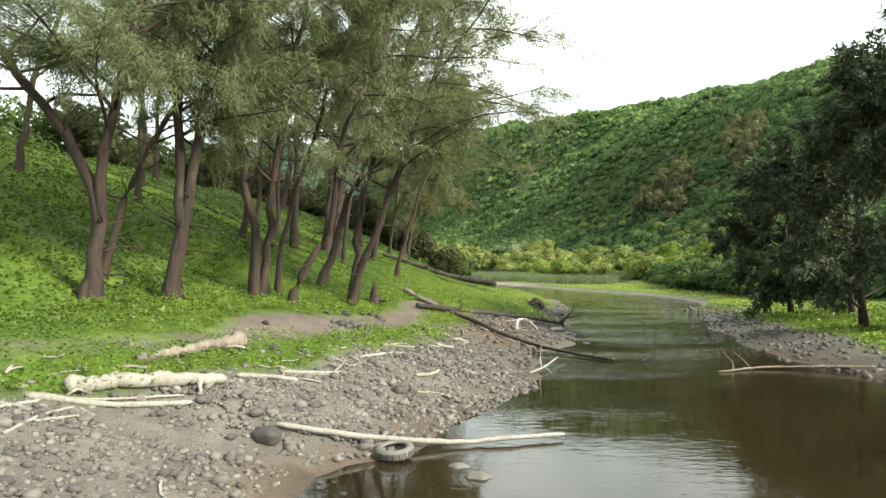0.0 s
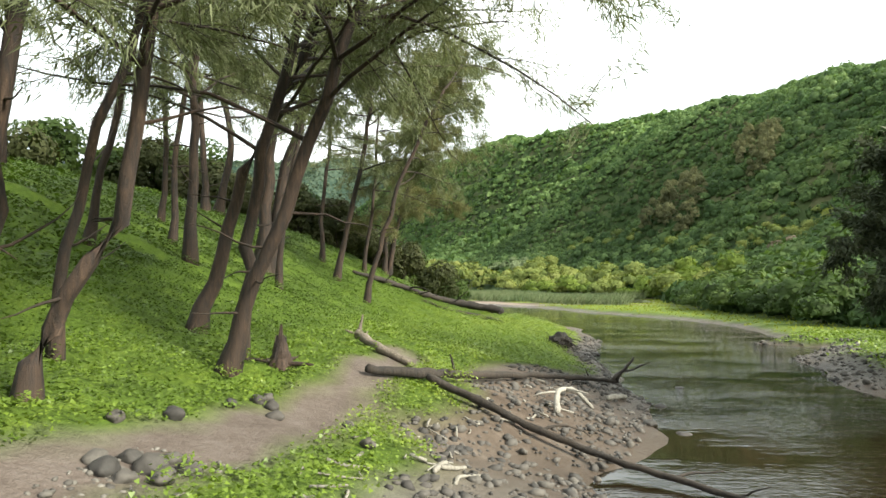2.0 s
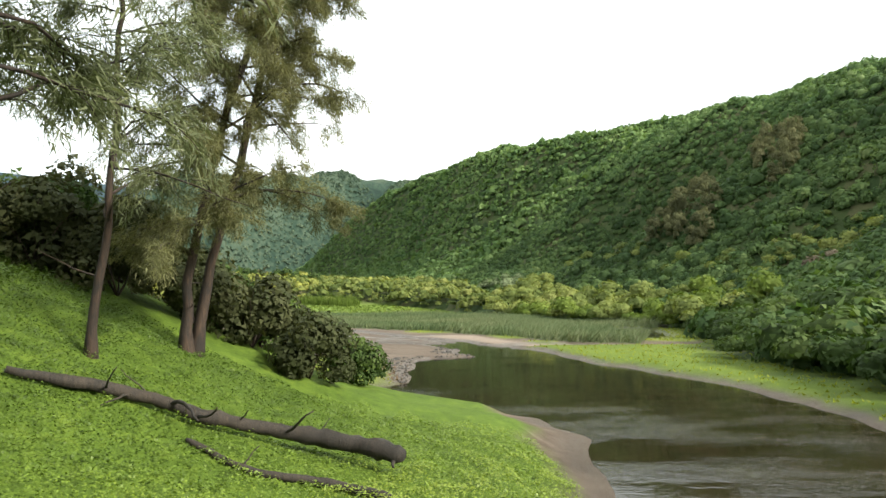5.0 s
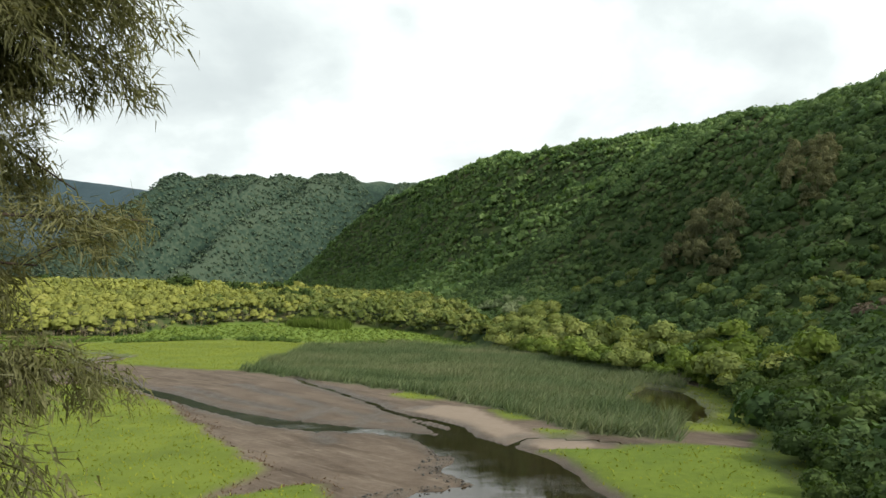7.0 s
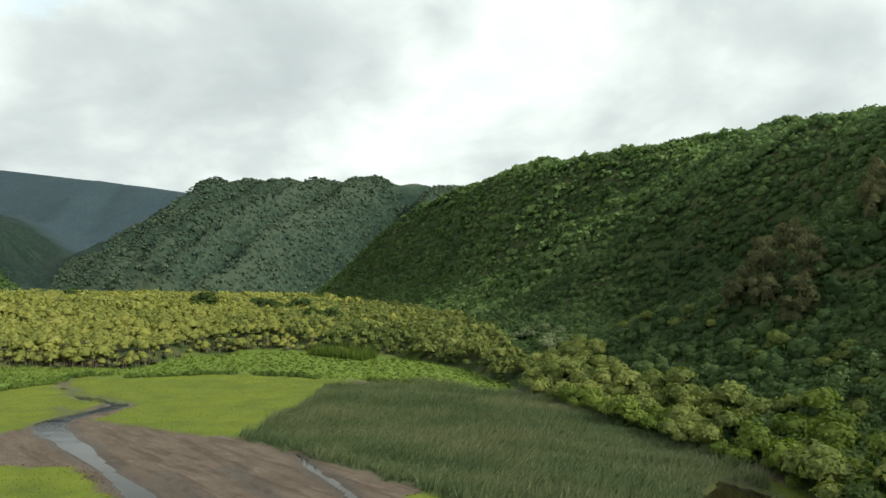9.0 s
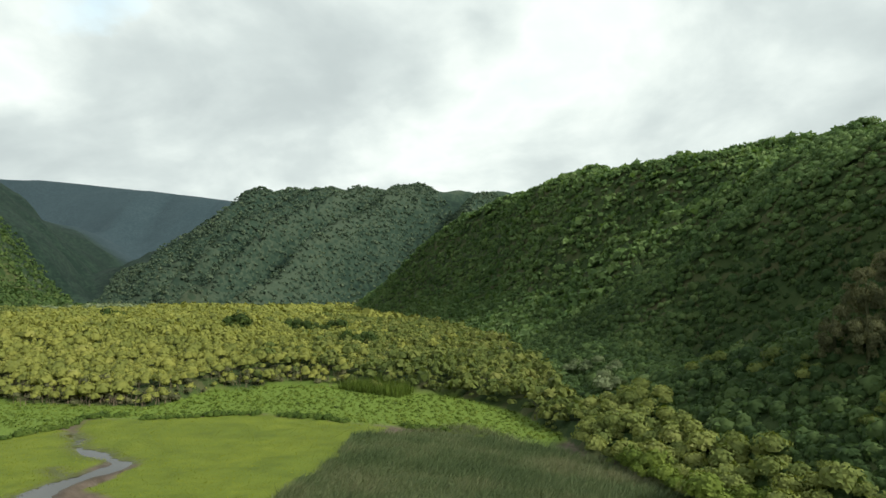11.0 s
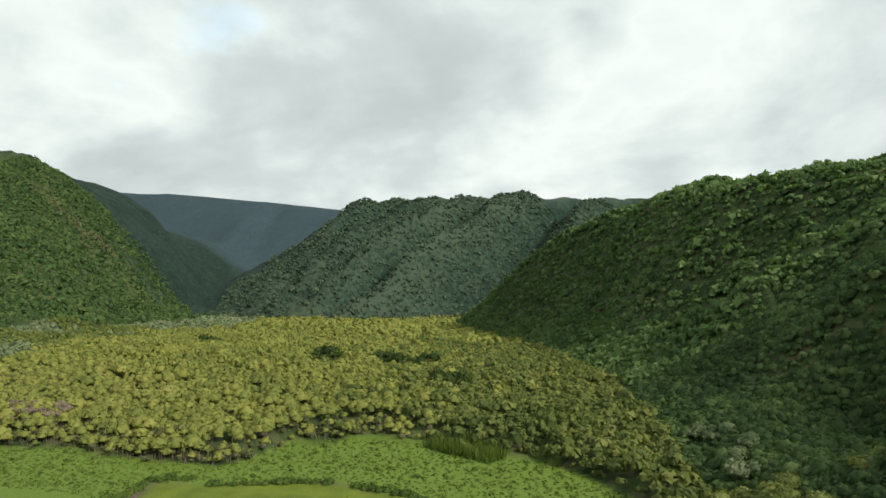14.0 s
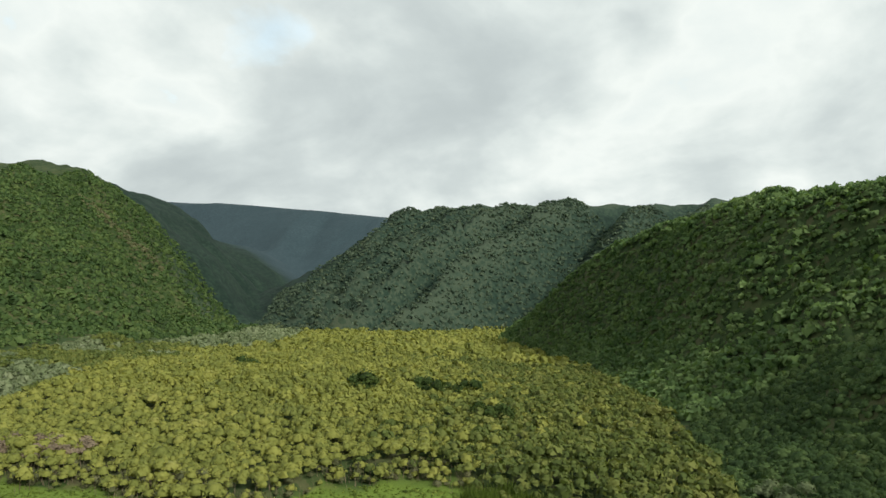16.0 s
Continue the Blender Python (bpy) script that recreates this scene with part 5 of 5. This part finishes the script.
DARK_WOOD = bark("dead_wood", [(0.3, (0.0045, 0.003, 0.002)), (0.5, (0.012, 0.0085, 0.0058)), (0.75, (0.04, 0.029, 0.02))], 1.2)
DRIFT = "driftwood on the beach"


def driftwood(name, label, line, r0, r1, mat, branches=(), lift=None, group=DRIFT, category="driftwood", sides=9, knob=0.0):
    """A bent log lying on the ground, with its stubs or branches."""
    pts = [(p[0], p[1], max(float(height(p[0], p[1])), 0.0) + r0 * 0.8 + (p[2] if len(p) > 2 else 0)) for p in line]
    base = (pts[0][0], pts[0][1], pts[0][2] - r0)
    ob = thing(name, base, label, category, group)
    tubes = Tubes()
    count = max(10, 7 * len(pts))
    body = smooth_line(pts, count)
    body += br.normal(size=(count, 3)) * r0 * 0.1
    u = np.linspace(0, 1, count)
    r = (r0 + (r1 - r0) * u) * (1 + 0.13 * np.sin(u * 17 + r0 * 90) * np.sin(u * 6.3 + 1) + br.normal(size=count) * 0.05)
    r[0] *= 0.75
    r[-1] *= 0.6
    if knob:
        r *= 1 + knob * np.exp(-((1 - u) * 9) ** 2)
    tubes.add(body, r, sides, None, 0.06 + 0.08 * (knob > 0), br, True)
    part("log", tubes.mesh("log", base), mat, ob)
    for start, way, long, rad in branches:
        i = min(int(start * (count - 1)), count - 1)
        t = Tubes()
        limb = grown(br, body[i], Vector(way).normalized(), long, 0.0, 7, 0.18)
        t.add(limb, np.linspace(rad, rad * 0.35, 7), 6, None, 0.06, br, True)
        part("branch", t.mesh("branch", base), mat, ob)
    return ob


driftwood("log", "thick bleached driftwood log on the cobbles", ((-5.8, 11.3), (-5.1, 11.85), (-4.4, 12.4), (-3.7, 12.93)), 0.15, 0.11, WHITE_WOOD, ((0.85, (0.2, -0.6, -0.1), 0.5, 0.07),))
driftwood("pole", "long pale driftwood pole on the cobbles", ((-6.15, 10.8), (-5.0, 11.25), (-3.9, 11.77)), 0.06, 0.045, WHITE_WOOD)
driftwood("pole", "thin pale driftwood pole beside a log", ((-6.2, 10.95), (-5.3, 11.3), (-4.1, 11.95)), 0.035, 0.02, WHITE_WOOD)
driftwood("log", "brown weathered log with a knotted root end", ((-5.57, 13.4), (-5.1, 14.5), (-4.7, 15.3), (-4.34, 16.0)), 0.1, 0.17, GREY_WOOD, ((0.97, (0.4, 0.4, 0.5), 0.35, 0.06), (0.95, (0.5, -0.2, 0.2), 0.4, 0.05), (0.98, (-0.3, 0.5, 0.4), 0.3, 0.05)), knob=0.5)
driftwood("stick", "bleached driftwood branch on the cobbles", ((-3.75, 13.8), (-3.2, 14.1), (-2.65, 14.35)), 0.055, 0.05, WHITE_WOOD)
driftwood("stick", "forked bleached driftwood branch on the cobbles", ((-3.05, 14.6), (-2.4, 15.2), (-1.85, 15.6)), 0.045, 0.03, WHITE_WOOD, ((0.8, (0.6, 0.6, 0.25), 0.45, 0.025),))
driftwood("pole", "long white driftwood pole reaching into the water", ((-2.45, 11.75, 0.08), (-0.96, 12.1, 0.06), (0.67, 12.45, 0.04), (1.6, 12.7, 0.06), (2.7, 13.05, 0.05)), 0.055, 0.035, WHITE_WOOD)
for a, b, c in (((-5.6, 9.4), (-5.45, 10.95), 0.03), ((-5.5, 9.95), (-5.2, 10.6), 0.025), ((-6.4, 9.6), (-5.9, 10.8), 0.04), ((-6.6, 10.2), (-5.9, 10.4), 0.03), ((-1.7, 17.3), (-0.6, 18.9), 0.045), ((-3.1, 14.9), (-1.9, 15.4), 0.02),
                ((-0.3, 17.2), (0.3, 17.9), 0.05), ((-0.2, 16.0), (0.5, 16.4), 0.02), ((0.9, 19.0), (1.5, 18.6), 0.04), ((-3.4, 9.3), (-3.0, 8.7), 0.025), ((-1.3, 19.5), (-0.4, 20.2), 0.03), ((0.2, 21.6), (0.75, 22.0), 0.06), ((0.8, 23.6), (1.0, 24.3), 0.045), ((0.9, 23.9), (1.3, 24.4), 0.04), ((1.1, 23.4), (1.5, 24.0), 0.035)):
    mid = ((a[0] + b[0]) / 2 + br.normal() * 0.06, (a[1] + b[1]) / 2 + br.normal() * 0.06)
    driftwood("stick", "bleached driftwood stick on the stony shore", (a, mid, b), c, c * 0.7, WHITE_WOOD)
driftwood("stick", "dark stick lying on wet mud", ((0.4, 16.2), (0.9, 15.8)), 0.03, 0.02, DARK_WOOD)

# the fallen dead trees
driftwood("fallen_tree", "dead dark tree trunk fallen across the shore", ((-0.7, 28.2, 0.05), (0.9, 29.2, 0.12), (2.8, 31.6, 0.12), (5.2, 34.6, 0.12), (6.9, 36.6, 0.1)), 0.12, 0.06, DARK_WOOD,
          ((0.99, (0.35, 0.25, 0.9), 1.1, 0.085), (0.96, (0.9, 0.3, 0.4), 1.9, 0.06), (0.3, (-0.3, 0.2, 0.5), 0.5, 0.05), (0.8, (0.1, -0.2, 0.9), 0.35, 0.03)), group="fallen dead trees", category="fallen tree")
driftwood("fallen_tree", "dead forked limb sloping into the water", ((0.6, 28.6, 0.1), (1.7, 27.9, 0.1), (2.9, 27.2, 0.12), (4.4, 26.0, 0.12), (6.35, 23.8, -0.05)), 0.1, 0.05, DARK_WOOD,
          ((0.85, (0.8, 0.1, 0.3), 0.9, 0.03), (0.93, (0.7, -0.4, 0.25), 0.7, 0.025), (0.5, (0.9, 0.5, 0.15), 1.2, 0.035)), group="fallen dead trees", category="fallen tree")
driftwood("fallen_log", "grey dead log with upturned roots on grass", ((0.2, 30.6), (-0.7, 31.3, 0.05), (-1.4, 32.2, 0.15)), 0.1, 0.13, GREY_WOOD, ((0.98, (-0.1, 0.1, 1), 0.55, 0.07), (0.95, (-0.9, 0.1, 0.25), 0.45, 0.05), (0.9, (0.4, 0.5, 0.4), 0.3, 0.05)), group="fallen dead trees", category="fallen log")
driftwood("fallen_tree", "long fallen dead tree on the grassy slope", ((-4.4, 54.5, 0.1), (-1.9, 55.8, 0.15), (-0.3, 56.0, 0.2), (1.7, 56.6, 0.35), (3.5, 56.6, 0.45), (4.8, 56.2, 0.5)), 0.13, 0.25, DARK_WOOD,
          ((0.98, (0.1, -0.2, -0.7), 0.5, 0.09), (0.4, (0.3, -0.9, 0.05), 1.6, 0.05), (0.2, (-0.3, -0.7, 0.3), 1.2, 0.04), (0.5, (0.5, -0.3, 0.5), 0.7, 0.03), (0.3, (0.8, -0.5, -0.05), 2.4, 0.06), (0.15, (0.2, -0.8, 0.5), 1.4, 0.035), (0.6, (0.9, -0.6, -0.1), 1.5, 0.05), (0.25, (-0.5, 0.3, 0.8), 1.2, 0.03), (0.7, (0.3, 0.4, 0.7), 0.6, 0.025)), group="fallen dead trees", category="fallen tree")
driftwood("fallen_limb", "curved dead limb under the fallen tree", ((-0.3, 54.9), (1.4, 54.2, 0.05), (3.1, 54.5, 0.1), (4.7, 54.4, 0.05)), 0.07, 0.12, DARK_WOOD, ((0.3, (0.4, 0.3, 0.6), 0.6, 0.025),), group="fallen dead trees", category="fallen limb")
driftwood("white_root", "curled bleached root on the muddy stones", ((3.5, 28.9), (3.7, 29.8, 0.35), (4.2, 30.4, 0.4), (4.6, 30.2, 0.1)), 0.075, 0.05, WHITE_WOOD, ((0.5, (0.7, -0.3, 0.1), 0.6, 0.04), (0.3, (-0.6, -0.4, 0.0), 0.7, 0.035)))
driftwood("white_log", "short bleached log at the water's edge", ((5.6, 33.0), (6.3, 33.5)), 0.1, 0.07, WHITE_WOOD)
driftwood("forked_branch", "pale forked branch standing in the shallows", ((3.0, 20.6), (3.6, 21.6, 0.1), (4.3, 23.4, 0.15)), 0.035, 0.025, WHITE_WOOD, ((0.4, (-0.1, 0.2, 1), 0.8, 0.025), (0.45, (0.5, -0.6, 0.2), 0.5, 0.02)))
driftwood("sunken_branch", "thin dead branch lying in dark water", ((9.0, 21.4), (11.0, 22.2, 0.05), (14.1, 21.6)), 0.035, 0.03, GREY_WOOD, ((0.15, (0.2, 0.5, 0.6), 0.9, 0.02), (0.35, (-0.4, 0.5, 0.6), 0.8, 0.02)))
driftwood("snag", "small dark snag rising from the water", ((7.3, 23.8), (7.7, 24.1, 0.12)), 0.03, 0.02, DARK_WOOD)


def boulder(place, size, mat, label, rng, flat=0.65, name="boulder", group="boulders by the stream"):
    bm = bmesh.new()
    bmesh.ops.create_icosphere(bm, subdivisions=3, radius=1)
    off = Vector((rng.uniform(-9, 9), rng.uniform(-9, 9), rng.uniform(-9, 9)))
    for v in bm.verts:
        v.co = v.co * (1 + 0.3 * noise.noise(v.co * 1.3 + off) + 0.1 * noise.noise(v.co * 4 + off))
        v.co = Vector((v.co.x * size * 1.2, v.co.y * size * 0.9, v.co.z * size * flat))
    for f in bm.faces:
        f.smooth = True
    me = bpy.data.meshes.new(name)
    bm.to_mesh(me)
    bm.free()
    me.materials.append(mat)
    ob = new(name, me)
    ob.location = (place[0], place[1], max(float(height(*place)), -0.1) + size * flat * 0.35)
    ob.rotation_euler = (0, 0, rng.uniform(0, 6.28))
    return tagged(ob, label, "boulder", group)


boulder((-2.55, 11.5), 0.24, LAVA, "rounded dark boulder beside the white pole", br)
for px, py, s in ((0.68, 11.25, 0.17), (0.95, 10.7, 0.2), (-0.55, 10.85, 0.1), (-0.95, 10.95, 0.06), (-0.9, 11.2, 0.05), (1.1, 14.0, 0.07)):
    boulder((px, py), s, STONE, "wet grey stone lying in the shallows", br)
for px, py, s in ((6.6, 29.6, 0.22), (9.0, 36.8, 0.2), (7.2, 33.2, 0.2), (6.1, 30.6, 0.18), (9.9, 53.0, 0.25), (8.6, 47.6, 0.2)):
    boulder((px, py), s, LAVA, "dark boulder standing in the stream", br, 0.5)
for px, py, s in ((-2.75, 21.0, 0.17), (-2.4, 21.35, 0.2), (-2.15, 21.1, 0.15), (-2.0, 21.5, 0.14), (-2.7, 21.5, 0.13), (-2.5, 20.9, 0.12), (-2.95, 21.2, 0.13), (-2.3, 21.7, 0.12)):
    boulder((px, py), s, LAVA, "dark mossy stone in a heap by the path", br, 0.8)
for px, py, s in ((-2.3, 25.5, 0.13), (-2.0, 25.3, 0.14), (-2.2, 25.8, 0.11), (-2.9, 23.3, 0.15), (-2.5, 24.6, 0.11), (-1.8, 24.7, 0.13), (-4.3, 18.2, 0.1), (-3.6, 16.2, 0.13), (-0.7, 25.4, 0.1), (-3.4, 22.6, 0.12), (-0.2, 24.0, 0.12), (-3.2, 12.6, 0.14), (-0.6, 15.6, 0.16)):
    boulder((px, py), s, LAVA, "small dark stone in the grass", br, 0.8)


def worn_tyre(place):
    ob = thing("tyre", place, "old muddy grey car tyre at the water's edge", "tyre")
    prof = [(0.2, -0.07), (0.235, -0.09), (0.29, -0.085), (0.32, -0.05), (0.325, 0.05), (0.32, 0.06), (0.29, 0.088), (0.235, 0.09), (0.2, 0.07), (0.21, 0.04), (0.28, 0.06), (0.295, 0.0), (0.28, -0.06), (0.21, -0.04)]
    bm = bmesh.new()
    rings = []
    for k in range(40):
        a = k * math.tau / 40
        rings.append([bm.verts.new((r * math.cos(a), r * math.sin(a), z)) for r, z in prof])
    for k in range(40):
        a, b = rings[k], rings[(k + 1) % 40]
        for i in range(len(prof)):
            bm.faces.new((a[i], b[i], b[(i + 1) % len(prof)], a[(i + 1) % len(prof)])).smooth = True
    part("casing", bm, LAVA_RUBBER, ob)
    for k in range(36):
        bm = bmesh.new()
        bmesh.ops.create_cube(bm, size=1, matrix=pose(0, 0, 0, 0, 0, k * 10) @ Matrix.Translation((0.326, 0, 0)) @ Matrix.Rotation(0.3 if k % 2 else -0.3, 4, "X") @ Matrix.Diagonal((0.014, 0.03, 0.1, 1)))
        part("tread_block", bm, LAVA_RUBBER, ob)
    ob.rotation_euler = (radians(5), radians(-4), 0)
    return ob


LAVA_RUBBER = stone_mat("muddy_rubber", [(0.2, (0.039, 0.0358, 0.0325)), (0.6, (0.0845, 0.078, 0.0683)), (1.0, (0.143, 0.13, 0.114))], 0.7)
worn_tyre((-0.42, 11.7, 0.12))


def stump(place, tall, radius):
    """A broken stump: a flared, jagged shell."""
    base = (place[0], place[1], float(height(*place)))
    ob = thing("tree_stump", base, "broken grey tree stump with a jagged top", "stump")
    bm = bmesh.new()
    rows = []
    for k in range(9):
        f = k / 8
        row = []
        for i in range(16):
            a = i * math.tau / 16
            jag = 1 if k < 8 else 0.72 + 0.45 * abs(math.sin(i * 2.1)) + (0.35 if 3 < i < 7 else 0)
            r = radius * (1 - 0.55 * f + 0.5 * (1 - f) ** 4 * (0.5 + 0.5 * math.cos(5 * a))) * (1 + br.normal() * 0.05)
            row.append(bm.verts.new((r * math.cos(a), r * math.sin(a), tall * f * jag - 0.08)))
        rows.append(row)
    inner = [bm.verts.new((v.co.x * 0.45, v.co.y * 0.45, tall * 0.5)) for v in rows[-1]]
    rows.append(inner)
    for a, b in zip(rows[:-1], rows[1:]):
        for i in range(16):
            bm.faces.new((a[i], a[(i + 1) % 16], b[(i + 1) % 16], b[i]))
    bm.faces.new(inner)
    part("stump_wood", bm, BARK, ob)
    for way in ((0.9, -0.3, 0.0), (-0.7, -0.5, 0.0), (0.2, 0.8, 0.0)):
        t = Tubes()
        t.add(grown(br, (0, 0, 0.06), way, 0.75, 0.02, 7, 0.12), np.linspace(0.08, 0.02, 7), 6, None, 0.05, br, True)
        part("root", t.mesh("root"), BARK, ob)
    return ob


stump((-2.35, 27.4), 0.62, 0.24)


def root_clump(place):
    base = (place[0], place[1], float(height(*place)))
    ob = thing("root_clump", base, "torn-up dark root mass hanging over the bank", "roots")
    bm = bmesh.new()
    bmesh.ops.create_icosphere(bm, subdivisions=3, radius=1)
    for v in bm.verts:
        v.co *= 1 + 0.45 * noise.noise(v.co * 2.2) + 0.2 * noise.noise(v.co * 6)
        v.co = Vector((v.co.x * 0.55, v.co.y * 0.8, v.co.z * 0.5 + 0.25))
    part("soil", bm, DARK_WOOD, ob)
    for k in range(22):
        a, b = br.uniform(0, 6.283), br.uniform(-0.5, 0.9)
        t = Tubes()
        t.add(grown(br, (0.4 * math.cos(a), 0.6 * math.sin(a), 0.3), (math.cos(a), math.sin(a), b), br.uniform(0.4, 0.9), 0.12, 7, 0.25), np.linspace(0.035, 0.008, 7), 5)
        part("root", t.mesh("root"), DARK_WOOD, ob)
    return ob


root_clump((7.0, 48.4))


# ---- bushes by the bank's end ----
def bush(place, radius, tall, kinds, mat, label, rng, group=""):
    base = (place[0], place[1], float(height(*place)))
    ob = thing("bush", base, label, "bush", group)
    for k in range(7):
        a, t = rng.uniform(0, 6.283), Tubes()
        t.add(grown(rng, (0, 0, -0.1), (0.5 * math.cos(a), 0.5 * math.sin(a), 1), tall * 0.9, 0.0, 7, 0.15), np.linspace(0.045, 0.01, 7), 5)
        part("stem", t.mesh("stem"), BARK, ob)
    n = 9
    a, q = rng.uniform(0, 6.283, n), np.sqrt(rng.uniform(0, 1, n)) * radius * 0.75
    c = np.stack([q * np.cos(a), q * np.sin(a), tall * rng.uniform(0.12, 0.85, n)], 1)
    corners, tone = crowns(c, radius * rng.uniform(0.38, 0.6, n), rng.uniform(0, 1, n), rng, kinds)
    part("foliage", joined("foliage", corners, tone, mat), mat, ob)
    return ob


leafy = [shards(420, br, 0.1, 0.95, -0.85) for _ in range(5)]
for px, py, r, h, mat, label in ((-14, 66, 2.6, 4.2, BRUSH, "dark olive bush behind the grassy mound"), (-18, 64, 2.8, 4.6, SHRUB, "dark olive bush behind the grassy mound"), (-22, 67, 3.2, 5.0, BRUSH, "dark olive bush behind the grassy mound"),
                                 (-11, 69, 2.6, 4.4, SHRUB, "dark olive bush behind the grassy mound"), (-25, 58, 3.0, 4.6, SHRUB, "dark leafy bush on top of the mound"), (-27, 50, 3.0, 4.6, SHRUB, "dark leafy bush on top of the mound"),
                                 (-8, 68, 2.4, 3.8, BRUSH, "brownish dry bush below the trees"), (-5, 69, 2.2, 3.4, BRUSH, "brownish dry bush below the trees"), (-2.2, 67.5, 2.0, 3.0, BRUSH, "brownish dry bush below the trees"),
                                 (0.4, 66.5, 1.8, 2.6, BRUSH, "brownish dry bush below the trees"), (-6.5, 73, 2.4, 3.2, SHRUB, "leafy green bush at the end of the bank"), (-3.0, 72, 2.0, 2.8, SHRUB, "leafy green bush at the end of the bank"),
                                 (-11, 74, 2.5, 3.4, BRUSH, "brownish dry bush below the trees"), (-16, 73, 2.8, 4.0, SHRUB, "leafy green bush at the end of the bank"), (-4.6, 76, 2.0, 4.4, SHRUB, "glossy leafy bush at the end of the bank"), (-8.2, 75, 2.4, 5.0, BRUSH, "brownish dry bush below the trees"), (-1.8, 73.5, 1.6, 3.0, BRUSH, "brownish dry bush below the trees"), (1.6, 71, 1.6, 2.2, SHRUB, "leafy green bush at the end of the bank"), (-30, 40, 3.0, 4.4, SHRUB, "dark leafy bush on top of the mound"), (-13, 62, 2.4, 3.6, BRUSH, "dark tangled brush behind the grassy mound"), (-16, 61, 2.6, 4.0, BRUSH, "dark tangled brush behind the grassy mound"), (-20, 62, 2.8, 4.2, BRUSH, "dark tangled brush behind the grassy mound"), (-10, 65, 2.2, 3.4, BRUSH, "dark tangled brush behind the grassy mound"), (-23, 63, 3.0, 4.6, SHRUB, "dark tangled brush behind the grassy mound"), (-7, 65.5, 1.9, 3.0, BRUSH, "dark tangled brush behind the grassy mound"), (-26, 54, 2.8, 4.4, BRUSH, "dark tangled brush behind the grassy mound"), (-24, 46, 2.8, 4.0, BRUSH, "dark tangled brush behind the grassy mound"), (-28, 45, 3.0, 4.4, SHRUB, "dark tangled brush behind the grassy mound"), (-4, 66, 1.7, 2.6, BRUSH, "dark tangled brush behind the grassy mound"), (-12.5, 71, 2.4, 4.4, BRUSH, "dark tangled brush behind the grassy mound"), (-19, 69, 2.8, 4.6, SHRUB, "dark tangled brush behind the grassy mound")):
    bush((px, py), r, h, leafy, mat, label, br, "bushes round the mound")

# small bleached wood litter along the old water line
litter = Tubes()
for k in range(120):
    y = br.uniform(7, 33)
    d = np.interp(y, (7, 12, 16, 20, 24, 30, 33), (6.4, 5.2, 4.4, 3.8, 3.2, 2.6, 2.4)) + br.normal() * 0.7
    x = float(along(LEFT_SHORE, y)) - d
    a, long = br.uniform(0, 6.283), br.uniform(0.12, 0.7) ** 1.3
    ends = [(x, y), (x + long * math.cos(a), y + long * math.sin(a))]
    pts = [(px, py, float(height(px, py)) + 0.035) for px, py in ends]
    mid = tuple((u + v) / 2 + br.normal() * 0.03 for u, v in zip(*pts))
    litter.add(smooth_line([pts[0], mid, pts[1]], 5), np.full(5, br.uniform(0.008, 0.03)), 5, None, 0.1, br, True)
litter_mesh = litter.mesh("driftwood_litter")
litter_mesh.materials.append(WHITE_WOOD)
tagged(new("driftwood_litter", litter_mesh), "small bleached sticks strewn along the beach", "driftwood", kind="stuff")

# single cobbles nearest the flight, each a piece of the ground
cobbles = []
for co, faces in PEBBLES:
    me = bpy.data.meshes.new("stone")
    me.from_pydata(co * (1.1, 0.85, 0.62), [], faces.tolist())
    me.polygons.foreach_set("use_smooth", np.ones(len(me.polygons), bool))
    me.materials.append(STONE)
    cobbles.append(me)
field = bpy.data.objects["ground"]
cx, cy = beach_places(300, 8, 17, 0.3, 4.2)
for px, py, pz in zip(cx, cy, height(cx, cy)):
    ob = new("stone", cobbles[br.integers(0, 10)])
    s = 0.05 + 0.09 * br.uniform(0, 1) ** 1.8
    ob.parent = field
    ob.matrix_basis = Matrix.Translation((px, py, pz + 0.2 * s)) @ Euler((br.normal() * 0.2, br.normal() * 0.2, br.uniform(0, 6.28))).to_matrix().to_4x4() @ Matrix.Scale(s, 4)
